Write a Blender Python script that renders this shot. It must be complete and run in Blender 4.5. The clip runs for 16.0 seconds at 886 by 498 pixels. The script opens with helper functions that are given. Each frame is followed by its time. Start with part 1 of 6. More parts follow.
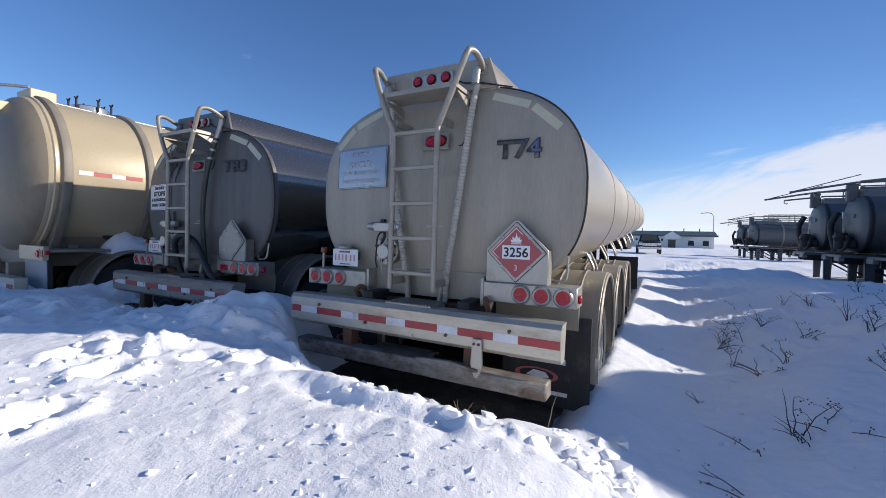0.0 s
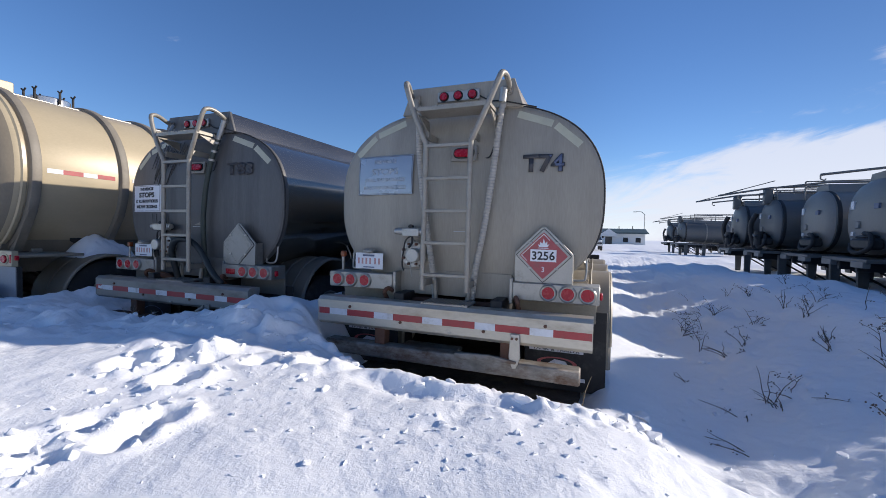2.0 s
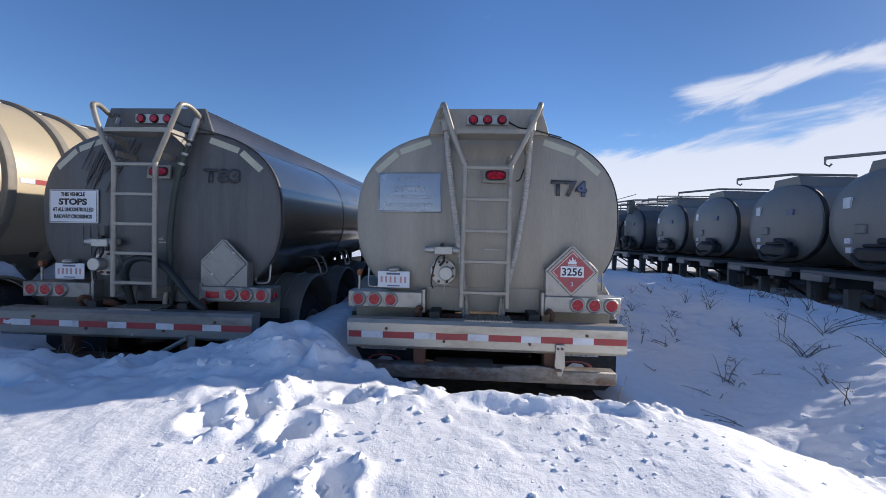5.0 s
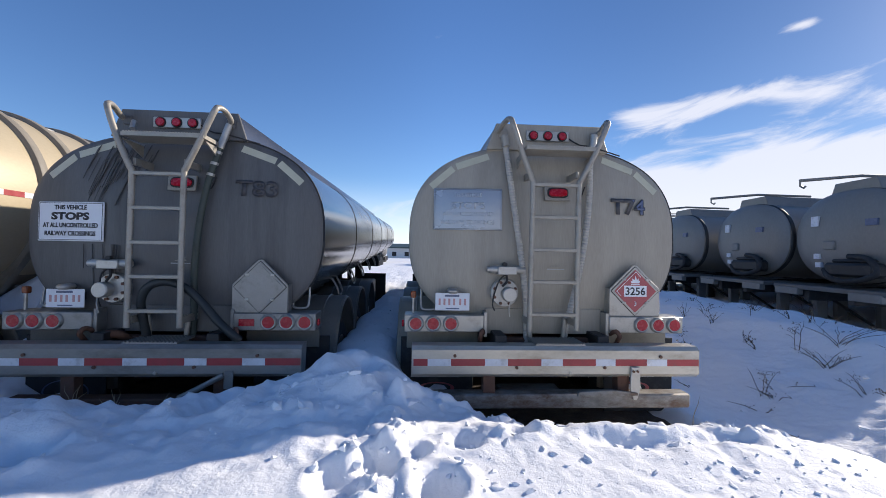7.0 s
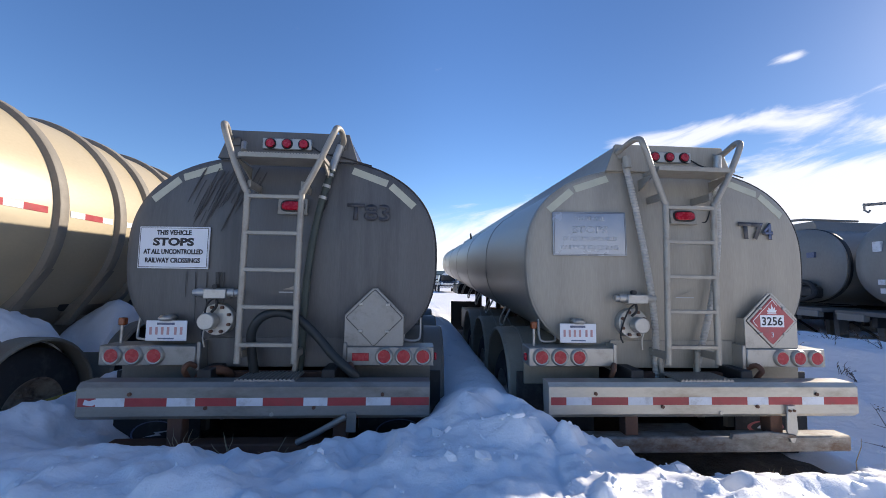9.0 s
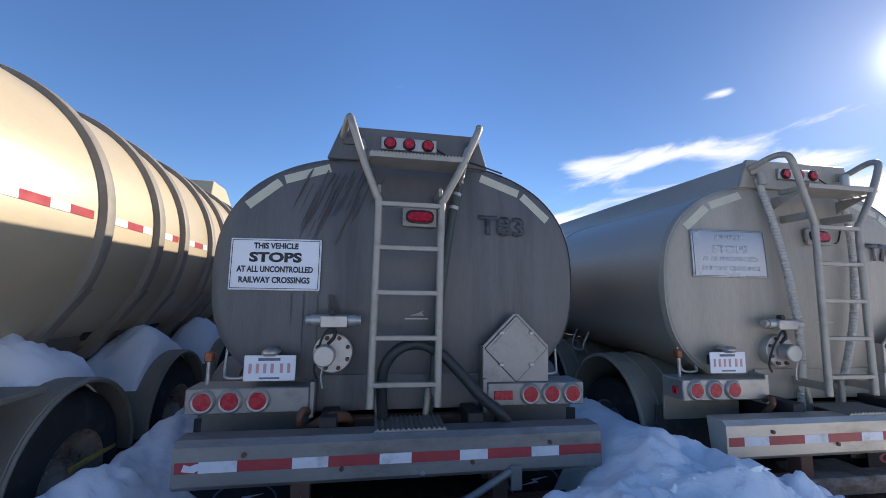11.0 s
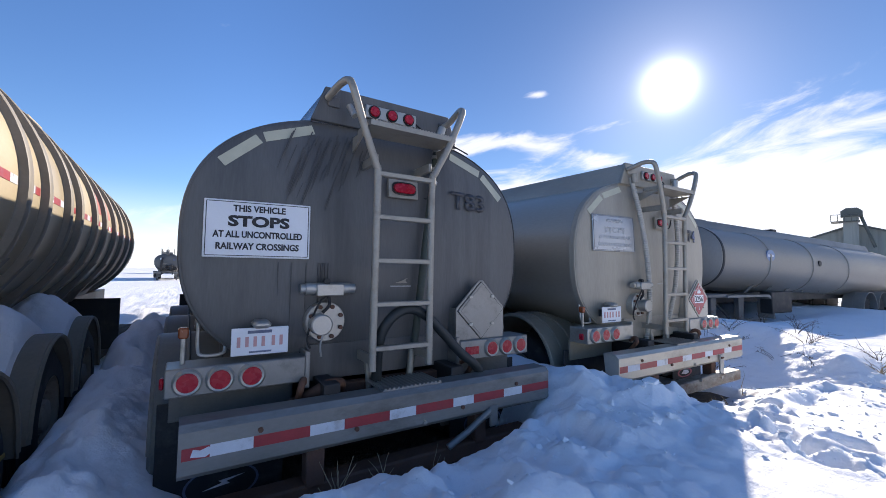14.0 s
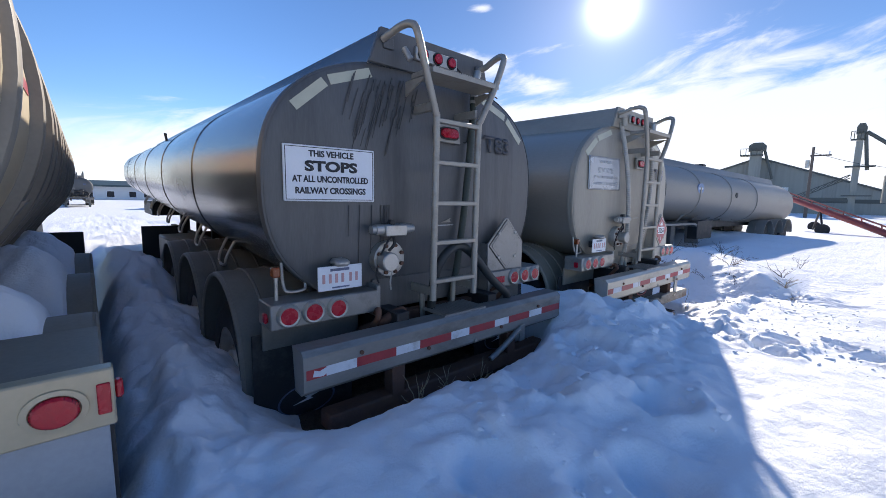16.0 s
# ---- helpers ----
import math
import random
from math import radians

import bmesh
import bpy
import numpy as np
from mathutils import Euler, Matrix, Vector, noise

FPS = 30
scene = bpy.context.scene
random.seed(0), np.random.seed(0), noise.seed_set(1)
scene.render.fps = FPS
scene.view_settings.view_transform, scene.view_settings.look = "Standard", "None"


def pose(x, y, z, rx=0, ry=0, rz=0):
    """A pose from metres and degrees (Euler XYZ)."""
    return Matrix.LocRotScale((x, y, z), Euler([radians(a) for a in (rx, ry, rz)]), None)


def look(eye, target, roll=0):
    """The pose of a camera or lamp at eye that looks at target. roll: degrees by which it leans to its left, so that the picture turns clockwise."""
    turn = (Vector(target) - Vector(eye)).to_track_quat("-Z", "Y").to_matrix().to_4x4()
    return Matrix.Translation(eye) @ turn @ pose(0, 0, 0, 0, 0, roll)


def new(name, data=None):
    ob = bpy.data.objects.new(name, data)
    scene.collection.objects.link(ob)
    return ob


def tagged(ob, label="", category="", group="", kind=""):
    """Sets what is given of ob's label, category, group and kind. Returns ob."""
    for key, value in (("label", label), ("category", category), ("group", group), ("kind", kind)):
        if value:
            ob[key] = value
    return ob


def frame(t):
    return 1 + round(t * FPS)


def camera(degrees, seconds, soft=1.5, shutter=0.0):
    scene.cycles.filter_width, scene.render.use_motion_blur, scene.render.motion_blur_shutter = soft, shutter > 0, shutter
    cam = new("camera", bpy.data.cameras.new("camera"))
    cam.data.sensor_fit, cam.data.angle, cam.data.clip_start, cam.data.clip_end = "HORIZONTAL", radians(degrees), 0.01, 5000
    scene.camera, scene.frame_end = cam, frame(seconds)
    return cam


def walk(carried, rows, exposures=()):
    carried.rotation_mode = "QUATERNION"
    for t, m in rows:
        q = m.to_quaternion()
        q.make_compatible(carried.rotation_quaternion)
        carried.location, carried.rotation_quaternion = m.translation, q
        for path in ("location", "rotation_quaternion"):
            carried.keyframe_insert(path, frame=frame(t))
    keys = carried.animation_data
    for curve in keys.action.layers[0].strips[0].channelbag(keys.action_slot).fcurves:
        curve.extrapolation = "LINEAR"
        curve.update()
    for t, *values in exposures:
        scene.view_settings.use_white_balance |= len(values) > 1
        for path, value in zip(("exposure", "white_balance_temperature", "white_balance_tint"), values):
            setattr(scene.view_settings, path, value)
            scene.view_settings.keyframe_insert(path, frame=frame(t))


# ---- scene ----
cam = camera(95.6, 16.0, 0.8)
METRES, EYE, TILT, LEAN, TURN = 8.1, 1.5, -1.7, -1.5, 28.3
ROWS = [
    (0.0, 0.0, 0.0, 0.0, 0.0, 0.0, -0.0),
    (0.5, -0.0321, -0.0181, -0.0014, -1.44, -0.1, 0.11),
    (1.0, -0.05, -0.0291, 0.005, -3.12, -0.2, 0.2),
    (1.5, -0.0702, -0.0259, 0.0035, -5.21, -0.32, 0.29),
    (2.0, -0.089, -0.027, 0.0075, -7.61, -0.42, 0.37),
    (2.5, -0.123, -0.0462, 0.0062, -10.12, -0.5, 0.45),
    (3.0, -0.1465, -0.0463, 0.0134, -12.6, -0.61, 0.54),
    (3.5, -0.1706, -0.0293, 0.02, -15.21, -0.72, 0.64),
    (6.0, -0.317, 0.0395, 0.0329, -29.94, -0.22, 0.98),
    (6.5, -0.34, 0.0608, 0.034, -31.19, 0.49, 1.05),
    (7.0, -0.3549, 0.0934, 0.038, -31.75, 1.36, 1.13),
    (7.5, -0.3842, 0.1134, 0.0382, -31.9, 2.31, 1.2),
    (8.0, -0.4109, 0.1248, 0.0431, -31.87, 3.27, 1.24),
    (8.5, -0.4222, 0.1531, 0.043, -31.81, 4.19, 1.26),
    (9.0, -0.4481, 0.1841, 0.0423, -31.73, 5.11, 1.27),
    (9.5, -0.4722, 0.2192, 0.0534, -31.91, 5.81, 1.28),
    (10.0, -0.4919, 0.2676, 0.0462, -32.95, 6.31, 1.31),
    (12.5, -0.6369, 0.3711, 0.0645, -46.92, 8.71, 1.17),
    (13.0, -0.6518, 0.3791, 0.0558, -49.86, 8.86, 1.28),
    (13.5, -0.6616, 0.3917, 0.0555, -54.24, 7.23, 1.41),
    (14.0, -0.6561, 0.3962, 0.0532, -60.2, 2.75, 1.46),
    (14.5, -0.6603, 0.4224, 0.0447, -65.28, -2.86, 1.21),
    (15.0, -0.6744, 0.4466, 0.0579, -67.98, -6.55, 1.0),
    (15.5, -0.7016, 0.4596, 0.0622, -68.85, -8.0, 0.99),
    (16.0, -0.7302, 0.4657, 0.0691, -68.73, -7.91, 1.08),
]
walk(cam, [(t, pose(0, 0, EYE, TILT, LEAN, TURN) @ pose(METRES * x, METRES * y, METRES * z, 90 + pitch, roll, yaw)) for t, x, y, z, yaw, pitch, roll in ROWS],
     exposures=[(0.0, 0.16, 6400, 13), (3.5, 0.17, 6400, 13), (7.0, 0.36, 6600, 13), (10.0, 0.66, 6750, 13), (13.0, 0.66, 6750, 14), (16.0, 0.62, 6500, 13)])

# ---- world and sun ----
SUN_AZ, SUN_EL = 61.6, 22.7          # degrees clockwise from +y, and above the horizon
sun_dir = Vector((math.sin(radians(SUN_AZ)) * math.cos(radians(SUN_EL)), math.cos(radians(SUN_AZ)) * math.cos(radians(SUN_EL)), math.sin(radians(SUN_EL))))
sun_lamp = bpy.data.lights.new("sun", "SUN")
sun_lamp.energy, sun_lamp.angle, sun_lamp.color = 4.6, radians(0.6), (1.0, 0.93, 0.82)
sun_ob = new("sun", sun_lamp)
sun_ob.matrix_world = look(sun_dir * 50, (0, 0, 0))

world = bpy.data.worlds.new("winter_sky")
scene.world = world
world.use_nodes = True
wt = world.node_tree
wt.nodes.clear()


def wnode(kind, **values):
    n = wt.nodes.new(kind)
    for k, v in values.items():
        n.inputs[int(k[1:])].default_value = v
    return n


def wmath(op, a, b=None, c=None):
    n = wt.nodes.new("ShaderNodeMath")
    n.operation = op
    for i, v in enumerate((a, b, c)):
        if v is None:
            continue
        if isinstance(v, (int, float)):
            n.inputs[i].default_value = v
        else:
            wt.links.new(v, n.inputs[i])
    return n.outputs[0]


def wmap(v, a, b, c=0.0, d=1.0):
    n = wt.nodes.new("ShaderNodeMapRange")
    n.interpolation_type = "SMOOTHSTEP"
    wt.links.new(v, n.inputs[0])
    for i, q in enumerate((a, b, c, d)):
        n.inputs[i + 1].default_value = q
    return n.outputs[0]


def wmix(f, a, b):
    n = wt.nodes.new("ShaderNodeMix")
    n.data_type = "RGBA"
    for sock, v in ((n.inputs[0], f), (n.inputs[6], a), (n.inputs[7], b)):
        if isinstance(v, (int, float, tuple)):
            sock.default_value = v
        else:
            wt.links.new(v, sock)
    return n.outputs[2]


sky = wt.nodes.new("ShaderNodeTexSky")
sky.sky_type, sky.sun_disc = "NISHITA", False
sky.sun_elevation, sky.sun_rotation = radians(SUN_EL), radians(SUN_AZ)
sky.air_density, sky.dust_density, sky.ozone_density, sky.altitude = 1.0, 0.15, 4.0, 700
coord = wt.nodes.new("ShaderNodeTexCoord")
split = wt.nodes.new("ShaderNodeSeparateXYZ")
wt.links.new(coord.outputs["Generated"], split.inputs[0])
dx, dy, dz = split.outputs
# thin cirrus: streaks over azimuth and elevation, gathered where the banks of cloud stand
az = wmath("MULTIPLY", wmath("ARCTAN2", dx, dy), 57.2958)
el = wmath("MULTIPLY", wmath("ARCSINE", dz), 57.2958)


def bank(az0, el0, wide, high, slope=0.0):
    u = wmath("SUBTRACT", az, az0)
    v = wmath("SUBTRACT", wmath("SUBTRACT", el, el0), wmath("MULTIPLY", u, slope))
    u, v = wmath("DIVIDE", u, wide), wmath("DIVIDE", v, high)
    return wmath("POWER", 2.718, wmath("MULTIPLY", wmath("ADD", wmath("MULTIPLY", u, u), wmath("MULTIPLY", v, v)), -1.0))


sheet = wt.nodes.new("ShaderNodeCombineXYZ")
wt.links.new(wmath("MULTIPLY", az, 0.055), sheet.inputs[0])
wt.links.new(wmath("MULTIPLY", wmath("SUBTRACT", el, wmath("MULTIPLY", az, 0.16)), 0.19), sheet.inputs[1])
wisp = wt.nodes.new("ShaderNodeTexNoise")
wisp.inputs["Scale"].default_value, wisp.inputs["Detail"].default_value = 1.5, 11
wisp.inputs["Roughness"].default_value, wisp.inputs["Distortion"].default_value = 0.6, 0.55
wt.links.new(sheet.outputs[0], wisp.inputs["Vector"])
side = wmath("ADD", wmath("MULTIPLY", dx, 0.88), wmath("MULTIPLY", dy, 0.47))
thick = -0.19
for az0, el0, wide, high, slope, amount in ((34.0, 17.2, 8.0, 1.9, 0.18, 0.46), (28.5, 17.8, 4.5, 1.5, 0.10, 0.36), (50.0, 18.5, 5.0, 1.2, 0.15, 0.26), (45.3, 23.8, 1.8, 0.6, 0.05, 0.40), (48.5, 16.3, 9.0, 1.5, -0.18, 0.40), (76.0, 16.5, 12.0, 3.2, 0.0, 0.27), (98.0, 20.0, 12.0, 4.0, 0.1, 0.22)):
    thick = wmath("MULTIPLY_ADD", bank(az0, el0, wide, high, slope), amount, thick)
shelf = wmath("MULTIPLY", wmap(wmath("SUBTRACT", el, wmath("MULTIPLY", wmath("MINIMUM", az, 42.0), 0.085)), 6.0, 13.0, 1.0, 0.0), wmap(az, -12.0, 20.0, 0.2, 1.0))
thick = wmath("MULTIPLY_ADD", shelf, 0.56, thick)
cloud = wmap(wmath("ADD", wisp.outputs["Fac"], thick), 0.48, 0.74)
toward = wmath("MAXIMUM", wmath("ADD", wmath("ADD", wmath("MULTIPLY", dx, sun_dir.x), wmath("MULTIPLY", dy, sun_dir.y)), wmath("MULTIPLY", dz, sun_dir.z)), 0.0)
halo = wmath("ADD", wmath("MULTIPLY", wmath("POWER", toward, 1200.0), 10.0), wmath("MULTIPLY", wmath("POWER", toward, 120.0), 0.8))
haze = wmath("MULTIPLY", wmap(dz, -0.02, 0.19, 1.0, 0.0), wmap(side, -0.6, 0.75, 0.66, 0.86))
deep = wt.nodes.new("ShaderNodeHueSaturation")
deep.inputs["Hue"].default_value, deep.inputs["Saturation"].default_value, deep.inputs["Value"].default_value = 0.506, 1.12, 0.95
wt.links.new(sky.outputs[0], deep.inputs["Color"])
thin = wt.nodes.new("ShaderNodeMix")
thin.data_type, thin.blend_type = "RGBA", "MULTIPLY"
thin.inputs[0].default_value = 1.0
wt.links.new(deep.outputs[0], thin.inputs[6])
wt.links.new(wmap(toward, 0.55, 1.0, 1.0, 0.62), thin.inputs[7])
tone = wmix(haze, thin.outputs[2], (5.7, 6.2, 6.9, 1))
tone = wmix(wmath("MULTIPLY", cloud, 0.82), tone, (5.3, 5.5, 6.0, 1))
glow = wt.nodes.new("ShaderNodeMix")
glow.data_type, glow.blend_type = "RGBA", "ADD"
glow.inputs[0].default_value = 1.0
wt.links.new(tone, glow.inputs[6])
ring = wt.nodes.new("ShaderNodeCombineColor")
for i in range(3):
    wt.links.new(halo, ring.inputs[i])
wt.links.new(ring.outputs[0], glow.inputs[7])
back = wnode("ShaderNodeBackground")
wt.links.new(glow.outputs[2], back.inputs[0])
back.inputs[1].default_value = 0.135
wout = wt.nodes.new("ShaderNodeOutputWorld")
wt.links.new(back.outputs[0], wout.inputs[0])

# ---- materials ----


def mat(name, color, rough=0.5, metal=0.0, vary=0.15, scale=6.0, fine=60.0, bump=0.1, stretch=(1, 1, 1), stain=None, stain_amount=0.0, coat=0.0, emit=0.0, object_random=0.0, depth=0.01):
    """A worn surface: base colour with coarse and fine variation, a second stain colour in patches, and fine relief."""
    m = bpy.data.materials.new(name)
    m.use_nodes = True
    nt = m.node_tree
    b = nt.nodes["Principled BSDF"]
    tc = nt.nodes.new("ShaderNodeTexCoord")
    mp = nt.nodes.new("ShaderNodeMapping")
    mp.inputs["Scale"].default_value = stretch
    nt.links.new(tc.outputs["Object"], mp.inputs[0])
    coarse = nt.nodes.new("ShaderNodeTexNoise")
    coarse.inputs["Scale"].default_value, coarse.inputs["Detail"].default_value = scale, 6
    grain = nt.nodes.new("ShaderNodeTexNoise")
    grain.inputs["Scale"].default_value, grain.inputs["Detail"].default_value = fine, 4
    for n in (coarse, grain):
        nt.links.new(mp.outputs[0], n.inputs["Vector"])
    both = nt.nodes.new("ShaderNodeMath")
    both.operation = "MULTIPLY_ADD"
    nt.links.new(grain.outputs["Fac"], both.inputs[0])
    both.inputs[1].default_value = 0.45
    nt.links.new(coarse.outputs["Fac"], both.inputs[2])
    rng = nt.nodes.new("ShaderNodeMapRange")
    rng.inputs[1].default_value, rng.inputs[2].default_value = 0.45, 1.0
    rng.inputs[3].default_value, rng.inputs[4].default_value = 1 - vary, 1 + vary
    nt.links.new(both.outputs[0], rng.inputs[0])
    tint = nt.nodes.new("ShaderNodeMix")
    tint.data_type, tint.blend_type = "RGBA", "MULTIPLY"
    tint.inputs[0].default_value = 1.0
    tint.inputs[6].default_value = (*color, 1)
    nt.links.new(rng.outputs[0], tint.inputs[7])
    col = tint.outputs[2]
    if stain:
        spots = nt.nodes.new("ShaderNodeTexNoise")
        spots.inputs["Scale"].default_value, spots.inputs["Detail"].default_value = scale * 0.6, 9
        spots.inputs["Roughness"].default_value = 0.7
        nt.links.new(mp.outputs[0], spots.inputs["Vector"])
        sr = nt.nodes.new("ShaderNodeMapRange")
        sr.inputs[1].default_value, sr.inputs[2].default_value = 0.62 - 0.3 * stain_amount, 0.78 - 0.25 * stain_amount
        nt.links.new(spots.outputs["Fac"], sr.inputs[0])
        sm = nt.nodes.new("ShaderNodeMix")
        sm.data_type = "RGBA"
        nt.links.new(sr.outputs[0], sm.inputs[0])
        nt.links.new(col, sm.inputs[6])
        sm.inputs[7].default_value = (*stain, 1)
        col = sm.outputs[2]
    nt.links.new(col, b.inputs["Base Color"])
    rr = nt.nodes.new("ShaderNodeMapRange")
    rr.inputs[1].default_value, rr.inputs[2].default_value = 0.3, 0.9
    rr.inputs[3].default_value, rr.inputs[4].default_value = max(rough - 0.1, 0.02), min(rough + 0.12, 1)
    nt.links.new(coarse.outputs["Fac"], rr.inputs[0])
    nt.links.new(rr.outputs[0], b.inputs["Roughness"])
    b.inputs["Metallic"].default_value = metal
    b.inputs["Coat Weight"].default_value = coat
    if bump:
        bp = nt.nodes.new("ShaderNodeBump")
        bp.inputs["Strength"].default_value, bp.inputs["Distance"].default_value = bump, depth
        nt.links.new(both.outputs[0], bp.inputs["Height"])
        nt.links.new(bp.outputs[0], b.inputs["Normal"])
    return m


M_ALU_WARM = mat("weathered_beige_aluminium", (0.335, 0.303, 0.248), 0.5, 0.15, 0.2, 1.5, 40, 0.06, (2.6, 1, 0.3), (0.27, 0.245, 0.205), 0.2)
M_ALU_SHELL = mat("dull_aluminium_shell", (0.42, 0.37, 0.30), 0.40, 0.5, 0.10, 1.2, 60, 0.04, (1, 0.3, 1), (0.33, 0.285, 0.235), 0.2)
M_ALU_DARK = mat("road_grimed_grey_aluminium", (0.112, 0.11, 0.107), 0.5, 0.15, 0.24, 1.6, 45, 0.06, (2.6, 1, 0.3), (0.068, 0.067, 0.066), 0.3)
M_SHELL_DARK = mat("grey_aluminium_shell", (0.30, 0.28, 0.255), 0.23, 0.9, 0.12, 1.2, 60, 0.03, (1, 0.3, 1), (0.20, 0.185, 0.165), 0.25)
M_STREAK = mat("dark_dried_drip_stains", (0.072, 0.07, 0.068), 0.6, 0.0, 0.2, 9, 60, 0.0)
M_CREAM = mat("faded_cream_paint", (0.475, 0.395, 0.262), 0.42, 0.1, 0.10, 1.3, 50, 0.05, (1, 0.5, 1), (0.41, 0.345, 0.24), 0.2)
M_CREAM_DIRTY = mat("dirty_taupe_paint", (0.235, 0.208, 0.165), 0.6, 0.0, 0.16, 3, 50, 0.08, (1, 1, 1), (0.19, 0.165, 0.13), 0.35)
# darker copy of the cream, with the rear dome's shade in its colour
M_CREAM_SHADED = mat("shaded_cream_paint", (0.215, 0.182, 0.132), 0.5, 0.05, 0.16, 1.4, 50, 0.06, (1, 1, 0.5), (0.15, 0.128, 0.095), 0.3)
M_EARTH = mat("bare_frozen_earth_and_dead_grass", (0.085, 0.06, 0.042), 0.95, 0.0, 0.5, 7, 60, 0.9, (1, 1, 1), (0.17, 0.125, 0.075), 0.35, depth=0.05)
M_FLAP = mat("dull_grey_flap", (0.30, 0.32, 0.35), 0.6, 0.0, 0.12, 3, 60, 0.05, (1, 1, 1), (0.22, 0.23, 0.25), 0.3)
M_PRINT = mat("faint_red_print", (0.55, 0.30, 0.29), 0.5, 0.0, 0.1, 20, 120, 0.0)
M_STEEL = mat("galvanised_steel", (0.45, 0.435, 0.40), 0.42, 0.6, 0.14, 9, 90, 0.06, (1, 1, 1), (0.30, 0.27, 0.22), 0.2)
M_BUMPER = mat("scuffed_aluminium_bumper", (0.50, 0.47, 0.405), 0.42, 0.5, 0.12, 5, 70, 0.08, (0.4, 1, 1), (0.33, 0.29, 0.23), 0.3)
M_BUMPER_GREY = mat("grimy_grey_bumper", (0.25, 0.245, 0.23), 0.45, 0.4, 0.14, 5, 70, 0.08, (0.4, 1, 1), (0.15, 0.14, 0.125), 0.3)
M_LADDER = mat("worn_ladder_metal", (0.33, 0.305, 0.26), 0.5, 0.35, 0.12, 12, 90, 0.06, (1, 1, 1), (0.26, 0.23, 0.19), 0.25)
M_RUST = mat("rusted_frame_steel", (0.125, 0.062, 0.042), 0.8, 0.1, 0.3, 9, 70, 0.3, (1, 1, 1), (0.16, 0.075, 0.04), 0.5)
M_BAR = mat("flaking_painted_steel_bar", (0.27, 0.25, 0.22), 0.6, 0.15, 0.35, 14, 60, 0.25, (0.5, 1, 1), (0.13, 0.075, 0.045), 0.55)
M_BLACK = mat("black_frame_paint", (0.02, 0.02, 0.021), 0.6, 0.0, 0.25, 6, 60, 0.1, (1, 1, 1), (0.06, 0.05, 0.042), 0.35)
M_RUBBER = mat("black_rubber", (0.022, 0.022, 0.023), 0.75, 0.0, 0.25, 9, 80, 0.15, (1, 1, 1), (0.06, 0.058, 0.055), 0.3)
M_FENDER = mat("grey_plastic_fender", (0.155, 0.147, 0.13), 0.5, 0.0, 0.2, 4, 60, 0.06, (1, 1, 1), (0.19, 0.18, 0.165), 0.25)
M_FENDER_TAN = mat("tan_aluminium_fender", (0.29, 0.26, 0.205), 0.5, 0.2, 0.16, 4, 60, 0.06, (1, 1, 1), (0.24, 0.21, 0.165), 0.3)
M_RED = mat("red_lens_plastic", (0.42, 0.004, 0.018), 0.3, 0.0, 0.12, 30, 240, 0.12, coat=0.12, depth=0.002)
M_REDTAPE = mat("red_reflective_tape", (0.36, 0.045, 0.05), 0.4, 0.0, 0.14, 14, 200, 0.03, stain=(0.22, 0.07, 0.06), stain_amount=0.25)
M_WHITETAPE = mat("white_reflective_tape", (0.66, 0.68, 0.72), 0.35, 0.0, 0.10, 14, 200, 0.03, stain=(0.48, 0.47, 0.46), stain_amount=0.25)
M_CREAMTAPE = mat("aged_conspicuity_tape", (0.50, 0.485, 0.365), 0.4, 0.0, 0.10, 10, 200, 0.03, stain=(0.46, 0.44, 0.36), stain_amount=0.2)
M_AMBER = mat("amber_marker_lens", (0.24, 0.06, 0.018), 0.25, 0.0, 0.1, 20, 200, 0.05)
M_WHITE = mat("white_sign_enamel", (0.74, 0.75, 0.77), 0.4, 0.0, 0.05, 4, 90, 0.02, stain=(0.60, 0.60, 0.58), stain_amount=0.12)
M_FADED = mat("sun_bleached_sign_aluminium", (0.37, 0.39, 0.42), 0.3, 0.5, 0.10, 3, 90, 0.03, stain=(0.42, 0.43, 0.45), stain_amount=0.3)
M_GHOST = mat("ghost_of_worn_lettering", (0.46, 0.475, 0.49), 0.35, 0.4, 0.15, 12, 90, 0.03)
M_INK = mat("black_sign_ink", (0.03, 0.03, 0.032), 0.5, 0.0, 0.1, 20, 120, 0.0)
M_BLUE = mat("faded_blue_vinyl", (0.11, 0.135, 0.22), 0.5, 0.0, 0.25, 12, 120, 0.02, stain=(0.24, 0.25, 0.28), stain_amount=0.3)
M_VINYL = mat("charcoal_vinyl", (0.055, 0.055, 0.06), 0.5, 0.0, 0.2, 12, 120, 0.02)
M_PLACARD = mat("red_placard_print", (0.40, 0.085, 0.09), 0.42, 0.0, 0.12, 10, 120, 0.02, stain=(0.30, 0.11, 0.10), stain_amount=0.2)
M_HOLDER = mat("bare_placard_holder", (0.42, 0.40, 0.36), 0.42, 0.55, 0.12, 8, 90, 0.06, stain=(0.28, 0.26, 0.22), stain_amount=0.3)
M_HOLDER_GREY = mat("grey_placard_holder", (0.27, 0.265, 0.25), 0.42, 0.5, 0.12, 8, 90, 0.06, stain=(0.17, 0.165, 0.155), stain_amount=0.3)
M_CONDUIT = mat("pale_ribbed_conduit", (0.45, 0.42, 0.37), 0.6, 0.1, 0.12, 20, 90, 0.1)
M_HOSE = mat("dark_green_hose", (0.045, 0.058, 0.048), 0.6, 0.0, 0.25, 14, 90, 0.1)
M_HOSE_BLACK = mat("black_hose", (0.02, 0.024, 0.024), 0.55, 0.0, 0.25, 14, 90, 0.1)
